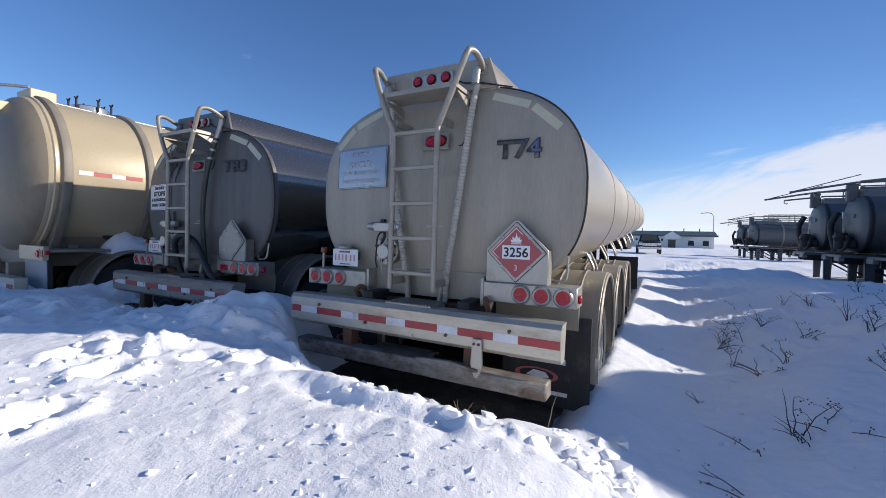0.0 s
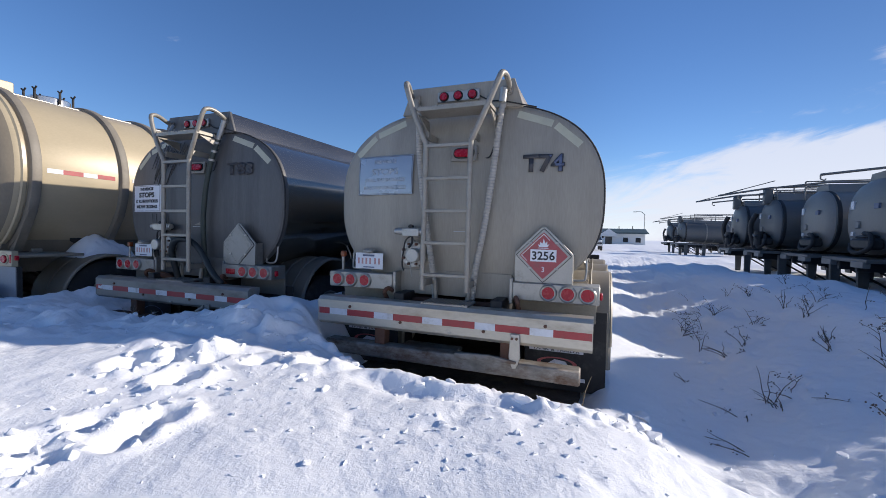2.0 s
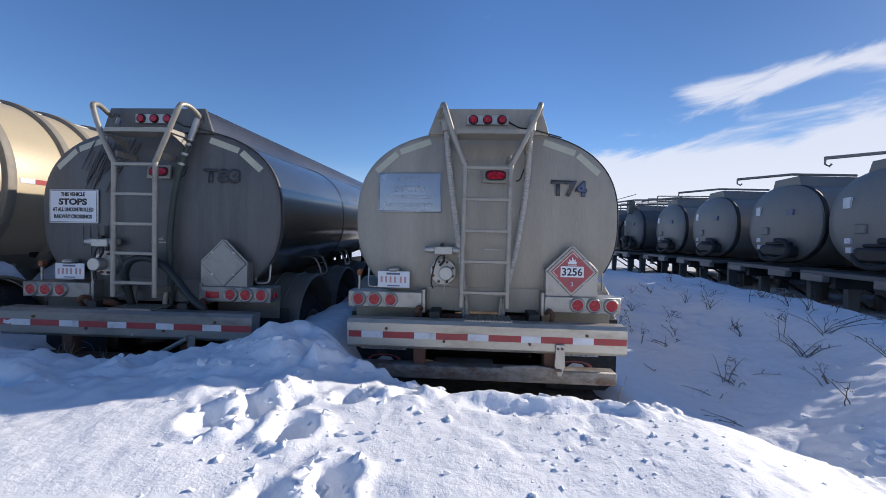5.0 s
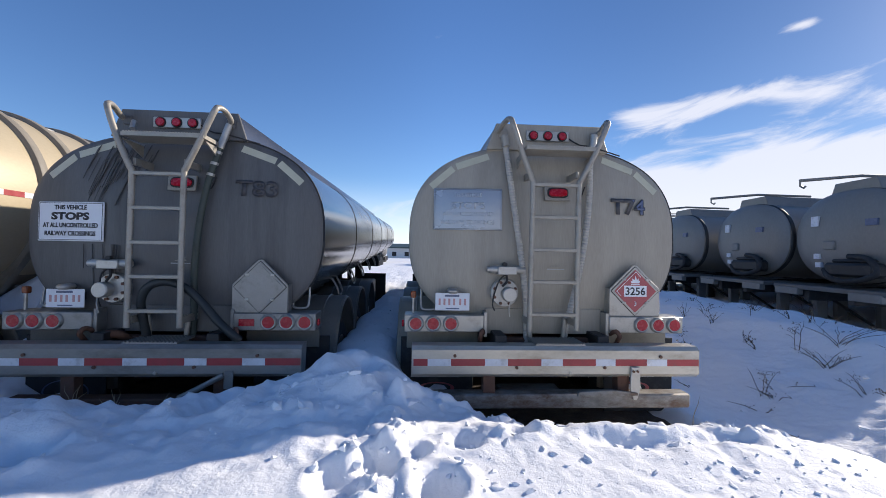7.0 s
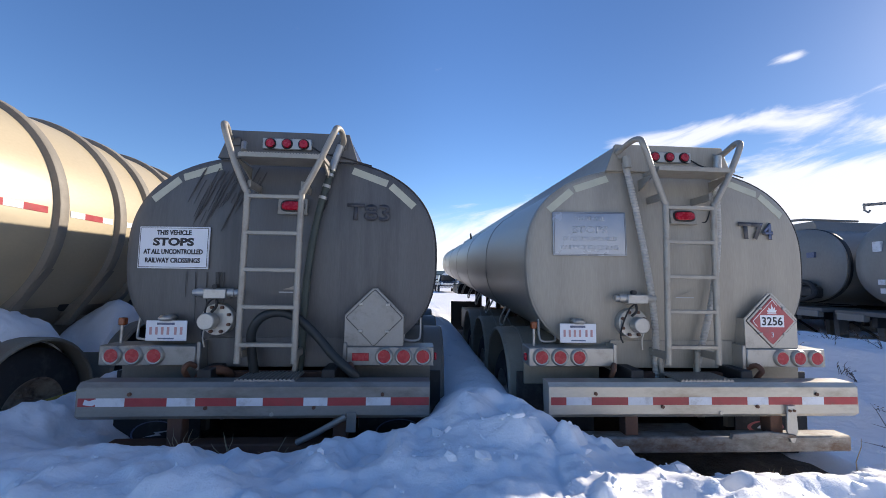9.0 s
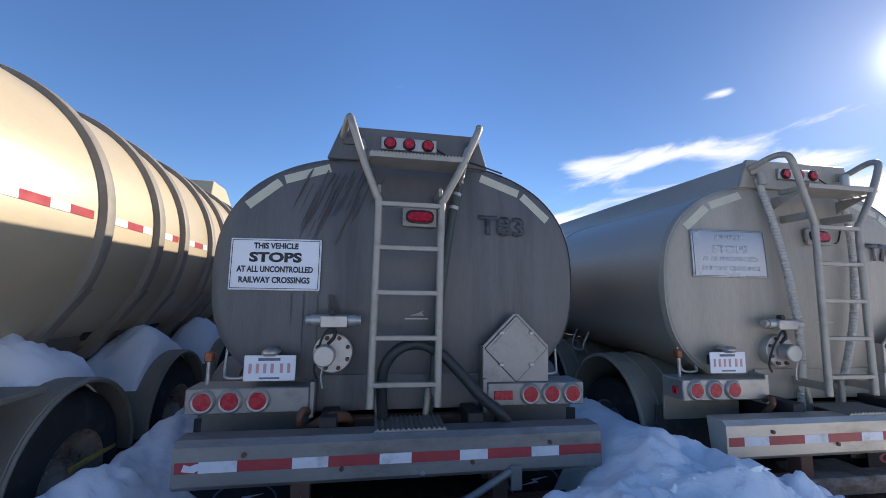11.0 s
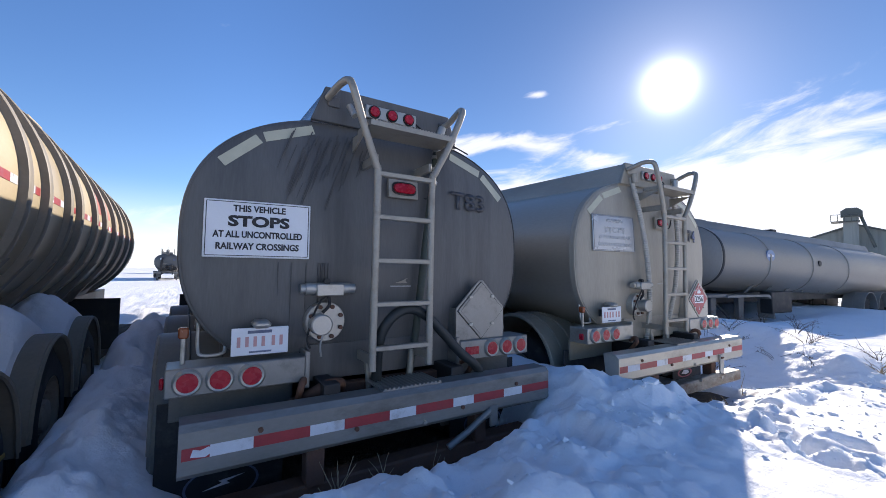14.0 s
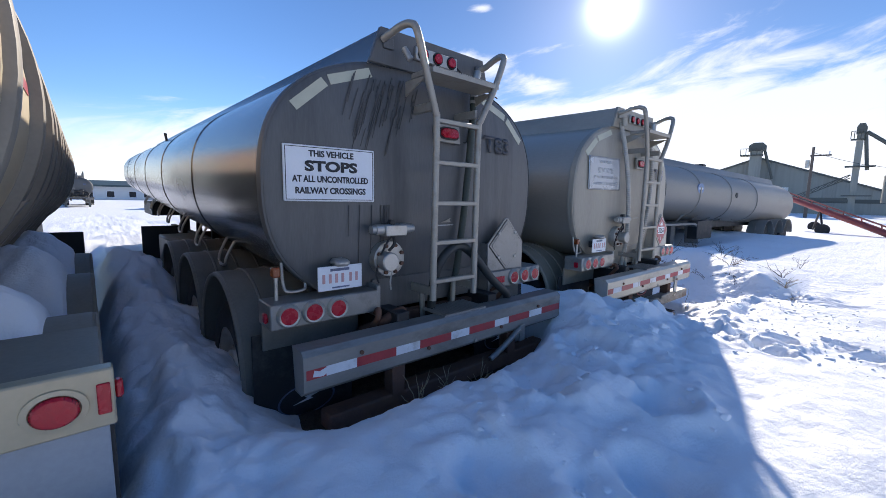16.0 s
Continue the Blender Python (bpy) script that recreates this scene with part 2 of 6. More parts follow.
M_PINK = mat("faded_red_lettering", (0.50, 0.16, 0.13), 0.5, 0.0, 0.2, 6, 60, 0.0)
M_WEED = mat("dead_weed_stalk", (0.10, 0.07, 0.05), 0.9, 0.0, 0.35, 20, 120, 0.0)
M_STRAW = mat("pale_dry_grass", (0.34, 0.26, 0.16), 0.9, 0.0, 0.3, 20, 120, 0.0)
M_FARTANK = mat("grey_far_tank_metal", (0.215, 0.208, 0.195), 0.5, 0.15, 0.14, 1.2, 30, 0.04, (1, 1, 0.5), (0.16, 0.15, 0.14), 0.3)
M_FARSHELL = mat("dull_silver_tank_shell", (0.27, 0.25, 0.22), 0.5, 0.2, 0.10, 0.9, 30, 0.04, (0.3, 1, 1), (0.19, 0.177, 0.157), 0.25)
M_WALL_WHITE = mat("white_siding", (0.70, 0.70, 0.68), 0.7, 0.0, 0.06, 1, 20, 0.05, (1, 1, 6))
M_ROOF_TEAL = mat("dark_teal_roofing", (0.05, 0.085, 0.09), 0.6, 0.0, 0.15, 1, 20, 0.05)
M_SHED = mat("weathered_sheet_cladding", (0.30, 0.30, 0.26), 0.6, 0.2, 0.10, 0.4, 6, 0.1, (6, 6, 0.3), (0.22, 0.215, 0.19), 0.3)
M_SHED_DARK = mat("dark_sheet_cladding", (0.10, 0.105, 0.09), 0.6, 0.1, 0.10, 0.4, 6, 0.1, (6, 6, 0.3))
M_GRAIN_RED = mat("red_auger_paint", (0.30, 0.05, 0.04), 0.5, 0.0, 0.2, 2, 30, 0.05, stain=(0.20, 0.06, 0.045), stain_amount=0.3)
M_WOOD = mat("grey_pole_wood", (0.12, 0.10, 0.085), 0.85, 0.0, 0.25, 3, 30, 0.1, (1, 1, 0.1))
M_CARPAINT = mat("dark_vehicle_paint", (0.03, 0.033, 0.04), 0.25, 0.3, 0.05, 4, 50, 0.0, coat=0.5)
M_GLASS = mat("dark_window_glass", (0.03, 0.035, 0.04), 0.08, 0.0, 0.05, 2, 20, 0.0)
M_CHROME = mat("dull_chrome", (0.6, 0.6, 0.6), 0.25, 0.9, 0.08, 6, 60, 0.03)
M_DECAL = mat("blue_oval_decal", (0.16, 0.24, 0.40), 0.4, 0.0, 0.1, 6, 60, 0.0)
M_RIM = mat("rust_stained_cream_rim", (0.36, 0.30, 0.23), 0.6, 0.05, 0.2, 7, 60, 0.15, (1, 1, 1), (0.10, 0.05, 0.032), 0.45)
M_YELLOW = mat("yellow_strap", (0.45, 0.33, 0.07), 0.7, 0.0, 0.2, 12, 80, 0.1)


def snow_material():
    m = bpy.data.materials.new("wind_packed_snow")
    m.use_nodes = True
    nt = m.node_tree
    b = nt.nodes["Principled BSDF"]
    tc = nt.nodes.new("ShaderNodeTexCoord")
    heights = []
    for scale, detail, rough in ((1.6, 6, 0.55), (14.0, 8, 0.62), (110.0, 4, 0.6)):
        n = nt.nodes.new("ShaderNodeTexNoise")
        n.inputs["Scale"].default_value, n.inputs["Detail"].default_value, n.inputs["Roughness"].default_value = scale, detail, rough
        nt.links.new(tc.outputs["Object"], n.inputs["Vector"])
        heights.append(n.outputs["Fac"])
    ramp = nt.nodes.new("ShaderNodeMix")
    ramp.data_type = "RGBA"
    nt.links.new(heights[0], ramp.inputs[0])
    ramp.inputs[6].default_value, ramp.inputs[7].default_value = (0.85, 0.865, 0.89, 1), (0.93, 0.935, 0.945, 1)
    nt.links.new(ramp.outputs[2], b.inputs["Base Color"])
    b.inputs["Roughness"].default_value = 0.62
    b.inputs["Specular IOR Level"].default_value = 0.25
    last = None
    for h, strength, dist in ((heights[1], 0.32, 0.05), (heights[2], 0.28, 0.008)):
        bp = nt.nodes.new("ShaderNodeBump")
        bp.inputs["Strength"].default_value, bp.inputs["Distance"].default_value = strength, dist
        nt.links.new(h, bp.inputs["Height"])
        if last:
            nt.links.new(last, bp.inputs["Normal"])
        last = bp.outputs[0]
    nt.links.new(last, b.inputs["Normal"])
    return m


M_SNOW = snow_material()

# ---- mesh helpers ----


def finish(name, bm, material, smooth=False):
    bmesh.ops.recalc_face_normals(bm, faces=bm.faces)
    me = bpy.data.meshes.new(name)
    bm.to_mesh(me)
    bm.free()
    me.materials.append(material)
    if smooth:
        me.shade_smooth()
        me.set_sharp_from_angle(angle=radians(38))
    return me


def part(name, bm, material, parent=None, label="", smooth=True):
    ob = new(name, finish(name, bm, material, smooth))
    if parent:
        ob.parent = parent
    if label:
        ob["label"] = label
    return ob


def thing(name, label, category, at=None, group="", kind=""):
    ob = new(name)
    ob.empty_display_size = 0.2
    if at is not None:
        ob.matrix_basis = at
    return tagged(ob, label, category, group, kind)


def box(x0, x1, y0, y1, z0, z1, bevel=0.0, bm=None, segments=1):
    own = bmesh.new()
    bmesh.ops.create_cube(own, size=1.0, matrix=Matrix.LocRotScale(((x0 + x1) / 2, (y0 + y1) / 2, (z0 + z1) / 2), None, (x1 - x0, y1 - y0, z1 - z0)))
    if bevel:
        bmesh.ops.bevel(own, geom=own.edges[:], offset=bevel, segments=segments, affect="EDGES", profile=0.6)
    return join(bm, own)


def join(bm, own):
    if bm is None:
        return own
    me = bpy.data.meshes.new("scrap")
    own.to_mesh(me)
    own.free()
    bm.from_mesh(me)
    bpy.data.meshes.remove(me)
    return bm


def tube(points, r, seg=10, bm=None, cap=True, smooth_steps=0, ribs=0.0, pitch=0.0):
    """A round bar along points; smooth_steps rounds the corners; ribs and pitch make it corrugated."""
    bm = bm or bmesh.new()
    pts = [Vector(p) for p in points]
    if smooth_steps:
        out = []
        for i in range(len(pts) - 1):
            a, b, c, d = pts[max(i - 1, 0)], pts[i], pts[i + 1], pts[min(i + 2, len(pts) - 1)]
            for k in range(smooth_steps):
                t = k / smooth_steps
                out.append(0.5 * (2 * b + (c - a) * t + (2 * a - 5 * b + 4 * c - d) * t * t + (3 * b - a - 3 * c + d) * t ** 3))
        pts = out + [pts[-1]]
    if pitch:
        fine = [pts[0]]
        for a, b in zip(pts, pts[1:]):
            n = max(1, round((b - a).length / (pitch / 2)))
            fine += [a.lerp(b, (k + 1) / n) for k in range(n)]
        pts = fine
    rings, side = [], None
    for i, p in enumerate(pts):
        d = (pts[min(i + 1, len(pts) - 1)] - pts[max(i - 1, 0)]).normalized()
        if side is None:
            side = d.orthogonal().normalized()
        side = (side - d * side.dot(d)).normalized()
        up = d.cross(side)
        rad = (r[i] if isinstance(r, (list, tuple)) else r) + (ribs if i % 2 else 0)
        rings.append([bm.verts.new(p + (side * math.cos(a) + up * math.sin(a)) * rad) for a in (2 * math.pi * k / seg for k in range(seg))])
    for a, b in zip(rings, rings[1:]):
        for k in range(seg):
            bm.faces.new((a[k], a[(k + 1) % seg], b[(k + 1) % seg], b[k]))
    if cap:
        bm.faces.new(rings[0][::-1])
        bm.faces.new(rings[-1])
    return bm


def slab(outline, axis, a, b, bm=None, bevel=0.0):
    """A flat plate: the outline in the two other axes, from a to b along axis."""
    own = bmesh.new()
    i = "xyz".index(axis)

    def at(p, v):
        q = list(p)
        q.insert(i, v)
        return q
    va, vb = [own.verts.new(at(p, a)) for p in outline], [own.verts.new(at(p, b)) for p in outline]
    own.faces.new(va)
    own.faces.new(vb[::-1])
    n = len(outline)
    for k in range(n):
        own.faces.new((va[k], vb[k], vb[(k + 1) % n], va[(k + 1) % n]))
    if bevel:
        bmesh.ops.recalc_face_normals(own, faces=own.faces)
        bmesh.ops.bevel(own, geom=own.edges[:], offset=bevel, segments=1, affect="EDGES")
    return join(bm, own)


def loft(rings, bm=None, cap=True):
    bm = bm or bmesh.new()
    vs = [[bm.verts.new(p) for p in ring] for ring in rings]
    n = len(vs[0])
    for a, b in zip(vs, vs[1:]):
        for k in range(n):
            bm.faces.new((a[k], a[(k + 1) % n], b[(k + 1) % n], b[k]))
    if cap:
        bm.faces.new(vs[0][::-1])
        bm.faces.new(vs[-1])
    return bm


def oval(hw, hh, n=2.0, seg=72, cx=0.0, cz=0.0, y=0.0):
    pts = []
    for k in range(seg):
        a = 2 * math.pi * k / seg
        c, s = math.cos(a), math.sin(a)
        pts.append((cx + hw * math.copysign(abs(c) ** (2 / n), c), y, cz + hh * math.copysign(abs(s) ** (2 / n), s)))
    return pts


def disc(c, r, axis, a, b, seg=24, bm=None, bevel=0.0):
    return slab([(c[0] + r * math.cos(2 * math.pi * k / seg), c[1] + r * math.sin(2 * math.pi * k / seg)) for k in range(seg)], axis, a, b, bm, bevel)


def words(name, text, x, z, y, height, material, parent, width=None, bold=0.0, facing=0, label="", thick=0.0015):
    """Raised lettering that faces -y, its middle at x and its foot at z."""
    cu = bpy.data.curves.new(name, "FONT")
    cu.body, cu.size, cu.align_x, cu.extrude, cu.offset = text, 1.0, "CENTER", 0.0, bold
    cu.resolution_u = 3
    tmp = bpy.data.objects.new("scrap", cu)
    me = bpy.data.meshes.new_from_object(tmp)
    bpy.data.objects.remove(tmp)
    co = np.array([v.co[:] for v in me.vertices])
    lo, hi = co.min(0), co.max(0)
    sy = height / (hi[1] - lo[1])
    sx = width / (hi[0] - lo[0]) if width else sy
    bm = bmesh.new()
    bm.from_mesh(me)
    bpy.data.meshes.remove(me)
    mid = (lo[0] + hi[0]) / 2
    for v in bm.verts:
        v.co = (x + (v.co.x - mid) * sx, y, z + (v.co.y - lo[1]) * sy)
    got = bmesh.ops.extrude_face_region(bm, geom=bm.faces[:])
    for v in got["geom"]:
        if isinstance(v, bmesh.types.BMVert):
            v.co.y -= thick
    return part(name, bm, material, parent, label, smooth=False)


# ---- snow ----
RS = np.random.RandomState(7)
LATTICE = RS.rand(256, 256)


def value_noise(x, y):
    xi, yi = np.floor(x).astype(int), np.floor(y).astype(int)
    fx, fy = x - xi, y - yi
    fx, fy = fx * fx * (3 - 2 * fx), fy * fy * (3 - 2 * fy)
    a, b = LATTICE[xi % 256, yi % 256], LATTICE[(xi + 1) % 256, yi % 256]
    c, d = LATTICE[xi % 256, (yi + 1) % 256], LATTICE[(xi + 1) % 256, (yi + 1) % 256]
    return (a * (1 - fx) + b * fx) * (1 - fy) + (c * (1 - fx) + d * fx) * fy - 0.5


def fbm(x, y, octaves=5, gain=0.5):
    total, amp = 0, 1.0
    for o in range(octaves):
        total = total + amp * value_noise(x * 2 ** o + 17.3 * o, y * 2 ** o + 5.1 * o)
        amp *= gain
    return total


def step(v, a, b):
    t = np.clip((v - a) / (b - a), 0, 1)
    return t * t * (3 - 2 * t)


# trodden holes (x, y, radius, depth) along the bank
PRINTS = [(-3.22, 1.13, 0.13, 0.10), (-3.09, 1.28, 0.12, 0.14), (-2.78, 1.11, 0.12, 0.14), (-2.93, 1.40, 0.10, 0.09), (-2.46, 0.77, 0.12, 0.10), (-2.41, 0.60, 0.10, 0.08),
          (-2.68, 0.60, 0.10, 0.08), (-2.72, 0.42, 0.11, 0.08), (-2.56, 0.35, 0.08, 0.06), (-2.75, 0.13, 0.12, 0.09), (-2.71, -0.03, 0.12, 0.09), (-2.60, 0.22, 0.07, 0.05), (-3.22, 0.34, 0.12, 0.08),
          (-4.75, 1.30, 0.16, 0.10), (-5.35, 1.10, 0.18, 0.10), (-4.20, 2.05, 0.22, 0.14), (-5.0, 1.9, 0.22, 0.08), (-3.35, 2.35, 0.24, 0.10), (-5.9, 1.5, 0.2, 0.08), (-3.05, 2.2, 0.14, 0.07), (-2.62, 1.56, 0.10, 0.07), (-2.28, 1.72, 0.10, 0.07)]


def snow_height(x, y):
    x, y = np.asarray(x, float), np.asarray(y, float)
    h = 0.42 + 0.10 * fbm(x * 0.12, y * 0.12, 3)
    far = step(np.hypot(x, y), 40, 90)
    h = h + 0.25 * far
    # low trough beside the first trailer, then rougher ground rising to the far row
    h = h - 0.26 * np.exp(-((x - 0.25 - 0.03 * y) / 0.75) ** 2) * step(y, -3, 1.5) * (1 - step(y, 10, 20))
    h = h + 0.20 * step(x, 1.0, 3.2) * (1 - step(x, 12, 17)) * (1 - step(y, 14, 24)) * step(y, 1.0, 4.0)
    # wind-built drift between the trough and the row, and the hollow at the row's near ends
    ridge = x - np.minimum(1.15 + (y - 1.9) * 0.9, 2.4)
    h = h + 0.26 * np.where(ridge < 0, np.exp(-(ridge / 0.5) ** 2), np.exp(-(ridge / 1.3) ** 2)) * step(y, 1.5, 2.1) * (1 - step(y, 9, 14))
    h = h - 0.28 * step(x, 3.8, 4.8) * (1 - step(x, 8, 12)) * step(y, 4.0, 5.2) * (1 - step(y, 18, 24))
    # ploughed bank behind the trailers
    edge = -0.34 + 2.4 * (1 - step(y, 1.05, 1.9)) + 30 * (1 - step(y, -1.2, 1.05)) + 0.16 * fbm(x * 1.3 + 9, y * 1.3, 3)
    bank = (1 - step(x, edge - 0.25, edge + 0.45)) * (1 - step(y, 2.05, 2.75 + 0 * x)) * step(x, -13, -9.5) * step(y, -7, -3)
    plateau = 0.61 + 0.09 * step(-x, 2.2, 4.0) + 0.05 * fbm(x * 0.5 + 3, y * 0.5, 3)
    plateau = plateau - 0.24 * step(x, -0.7, 0.6) * step(y, -0.5, 1.2)
    plateau = plateau - 0.20 * step(y, 1.70, 2.25) * step(x, -2.75, -1.9)
    h = h * (1 - bank) + plateau * bank
    lane = np.exp(-((x + 3.42) / 0.62) ** 2) * step(y, 1.6, 2.5) * (1 - step(y, 10, 14))
    h = np.maximum(h, h * (1 - lane) + (0.86 - 0.012 * y) * lane)
    lane2 = np.exp(-((x + 6.70) / 0.42) ** 2) * step(y, 1.6, 2.6) * (1 - step(y, 9, 13))
    h = h * (1 - lane2) + (0.70 + 0.30 * step(y, 2.9, 4.2) - 0.03 * y + 0.30 * fbm(x * 2.2, y * 1.7, 5, 0.55)) * lane2
    # hollows that the trailers keep clear
    for cx in (-1.73, -5.03):
        wide = 1.18 if cx > -3 else 1.12
        shift = 0.34 * step(y, 3.15, 3.7) if cx < -3 else 0.0
        left = step(x, cx - wide - 0.28 + shift, cx - wide + 0.34 + shift)
        right = 1 - step(x, cx + wide - 0.12, cx + wide + 0.2)
        start = (2.24 if cx > -3 else 2.40) + 0.25 * step(np.abs(x - cx), 0.7, 1.3) + 0.14 * fbm(x * 2.2, y * 0.4 + cx, 3)
        hole = left * right * step(y, start, start + 0.34) * (1 - step(y, 13, 15))
        h = h * (1 - hole) + (0.12 if cx > -3 else 0.24) * hole
    hole = step(x, -9.7, -9.4) * (1 - step(x, -7.22, -6.92)) * step(y, 2.1, 2.6) * (1 - step(y, 13, 15))
    h = h * (1 - hole) + 0.25 * hole
    # drift relief
    near = 1 - step(np.hypot(x + 2, y - 3), 14, 40)
    h = h + 0.13 * fbm(x * 0.55, y * 0.75 + 8, 5, 0.55) * step(x, -0.2, 1.2) * step(y, 5, 10) * (1 - step(np.hypot(x, y), 60, 120))
    h = h + 0.05 * fbm(x * 0.9, y * 0.9, 4) * near
    rough_side = step(x, -0.4, 0.6)
    h = h + rough_side * near * (1 - 0.75 * step(x, 1.2, 2.2) * (1 - step(y, 4, 6))) * (0.35 + 0.65 * step(y, 4.0, 7.0) + 0.9 * np.exp(-((x - 0.4) / 0.9) ** 2 - ((y - 1.6) / 0.7) ** 2)) * (0.15 * np.maximum(fbm(x * 1.1 + 40, y * 0.7, 6, 0.6), -0.2) + 0.05 * np.abs(fbm(x * 3.1, y * 2.4 + 6, 4, 0.6)))
    crest = np.exp(-((y - 2.05 - 0.12 * np.sin(x * 2.1)) / 0.28) ** 2) * step(x, -3.9, -3.0) * (1 - step(x, -0.6, -0.2))
    lumps = np.abs(fbm(x * 4.0, y * 4.0, 4, 0.6))
    h = h + crest * (0.14 * lumps - 0.012)
    b = 1 - step(x, edge - 0.25, edge + 0.45)
    spill = 4 * b * (1 - b) * step(y, 0.6, 1.2) * (1 - step(y, 2.3, 2.9)) * (1 - step(x, 0.7, 1.4))
    h = h + spill * 0.12 * lumps
    # clods thrown up round the trodden patch, and the furrow scraped along the crest
    billow = np.abs(fbm(x * 3.4 + 11, y * 3.4, 5, 0.55))
    for mx, my, ax, ay, top in ((-2.95, 1.46, 0.40, 0.18, 0.045), (-2.40, 1.66, 0.38, 0.16, 0.05), (-1.75, 1.78, 0.5, 0.14, 0.03)):
        h = h + top * np.exp(-((x - mx) / ax) ** 2 - ((y - my) / ay) ** 2) * (0.3 + 2.2 * billow)
    h = h - 0.06 * np.exp(-((y - 1.66 - 0.03 * np.sin(x * 5)) / 0.08) ** 2) * step(x, -2.0, -1.7) * (1 - step(x, -1.0, -0.7))
    heap = step(x, -6.4, -5.6) * (1 - step(x, -3.2, -2.7)) * step(y, 1.0, 1.6) * (1 - step(y, 2.2, 2.7))
    h = h + heap * (0.10 * billow - 0.015 + 0.03 * np.abs(fbm(x * 9, y * 9 + 3, 3, 0.5)))
    trodden = np.zeros_like(h)
    for px, py, r, d in PRINTS:
        q = np.hypot((x - px) / r, (y - py) / (r * 1.15)) + 0.35 * fbm(x * 6, y * 6, 3)
        h = h - 0.85 * d * (1 - step(q, 0.45, 1.0)) + 0.2 * d * np.exp(-((q - 1.25) / 0.25) ** 2)
        if r > 0.105:
            trodden = np.maximum(trodden, 1 - step(q, 0.8, 2.2))
    h = h + trodden * 0.09 * (np.abs(fbm(x * 5, y * 5, 4, 0.5)) - 0.12)
    shade_side = step(y, 1.2, 2.2) * (1 - step(x, -3.6, -2.6)) + step(-x, 3.6, 4.6) * (1 - step(y, 1.2, 2.2)) * step(y, 0.2, 1.2)
    h = h + near * shade_side * 0.10 * fbm(x * 1.9 + 3, y * 1.9, 4, 0.5)
    pocks = step(x, -2.4, -1.6) * (1 - step(x, -0.5, 0.3)) * step(y, 0.5, 0.9) * (1 - step(y, 1.8, 2.1))
    h = h - pocks * 0.010 * step(fbm(x * 8 + 2, y * 8, 2), 0.26, 0.42)
    h = h + 0.02 * fbm(x * 11, y * 11, 4, 0.6) * near * (0.35 + 0.35 * rough_side)
    return h


def spread(lo, hi, fine_lo, fine_hi, fine, growth=1.13, limit=1600):
    mid = list(np.arange(fine_lo, fine_hi + 1e-6, fine))
    out, s = [fine_hi], fine
    while out[-1] < limit:
        s = min(s * growth, 90)
        out.append(out[-1] + s)
    low, s = [fine_lo], fine
    while low[-1] > -limit:
        s = min(s * growth, 90)
        low.append(low[-1] - s)
    return np.array(low[:0:-1] + mid + out[1:])


gx, gy = spread(0, 0, -7.4, 2.6, 0.024, 1.045), spread(0, 0, -0.2, 4.2, 0.024, 1.04)
GX, GY = np.meshgrid(gx, gy, indexing="ij")
GZ = snow_height(GX, GY)
nx, ny = GX.shape
idx = np.arange(nx * ny).reshape(nx, ny)
quads = np.stack([idx[:-1, :-1], idx[1:, :-1], idx[1:, 1:], idx[:-1, 1:]], -1).reshape(-1, 4)
ground_mesh = bpy.data.meshes.new("ground")
ground_mesh.vertices.add(nx * ny)
ground_mesh.vertices.foreach_set("co", np.stack([GX, GY, GZ], -1).ravel())
ground_mesh.loops.add(quads.size)
ground_mesh.loops.foreach_set("vertex_index", quads.ravel())
ground_mesh.polygons.add(len(quads))
ground_mesh.polygons.foreach_set("loop_start", np.arange(len(quads)) * 4)
ground_mesh.update(calc_edges=True)
ground_mesh.shade_smooth()
ground_mesh.materials.append(M_SNOW)
tagged(new("ground", ground_mesh), "trodden and wind-packed snow over open ground", "snow", kind="structure")


def ground_at(x, y):
    return float(snow_height(np.array([x]), np.array([y]))[0])

# ---- tank trailers seen from behind ----
HW, HH, TZ, TN = 1.25, 0.86, 1.87, 2.55     # half width, half height, middle height and squareness of the oval tank
REAR, FRONT = 2.97, 15.5
EDGE, CROWN = 3.01, 0.10        # plane of the rear rim, and how far the dished head stands out of it


def run(y):
    return min(max((y - EDGE) / (FRONT - EDGE), 0.0), 1.03)


def body_ring(y, s=1.0, extra=0.0, seg=96):
    """A ring of the tank: the belly rises 0.7 m to the front and the top 0.3 m."""
    f = run(y)
    return oval((HW + extra) * s, (HH * (1 - 0.24 * f) + extra) * s, TN, seg, 0, TZ + 0.51 * f, y)


def top_lift(y):
    return 0.30 * run(y)


def belly_lift(y):
    return 0.70 * run(y)


def head_y(x, z):
    s2 = (abs(x / HW) ** TN + abs((z - TZ) / HH) ** TN) ** (2 / TN)
    return EDGE - CROWN * (1 - min(s2, 1.0))


ON_HEAD = ("notice_plate", "worn_lettering", "lettering", "border_line", "fleet_number", "rim_tape", "drip_stains", "maker_decal", "stop_light_box", "stop_light", "lens_seal", "conduit", "hose", "hose_clamp", "hose_end", "number_plate", "plate_lamp", "plate_bracket", "outlet_valve", "flange_bolt", "outlet_cap", "chain", "valve_actuator", "knob", "air_line", "bar")


def lay_on_head(ob):
    """Moves the flat-built fittings of a trailer onto its dished head."""
    for c in ob.children:
        if c.name.split(".")[0] in ON_HEAD and c.type == "MESH":
            whole = c.name.split(".")[0] in ("number_plate", "plate_lamp", "plate_bracket", "bar", "outlet_valve", "flange_bolt", "outlet_cap", "chain", "valve_actuator", "knob", "air_line")
            for v in c.data.vertices:
                v.co.y += 0.0 if whole else head_y(v.co.x, v.co.z) - (REAR - 0.004)
        lay_on_head(c)


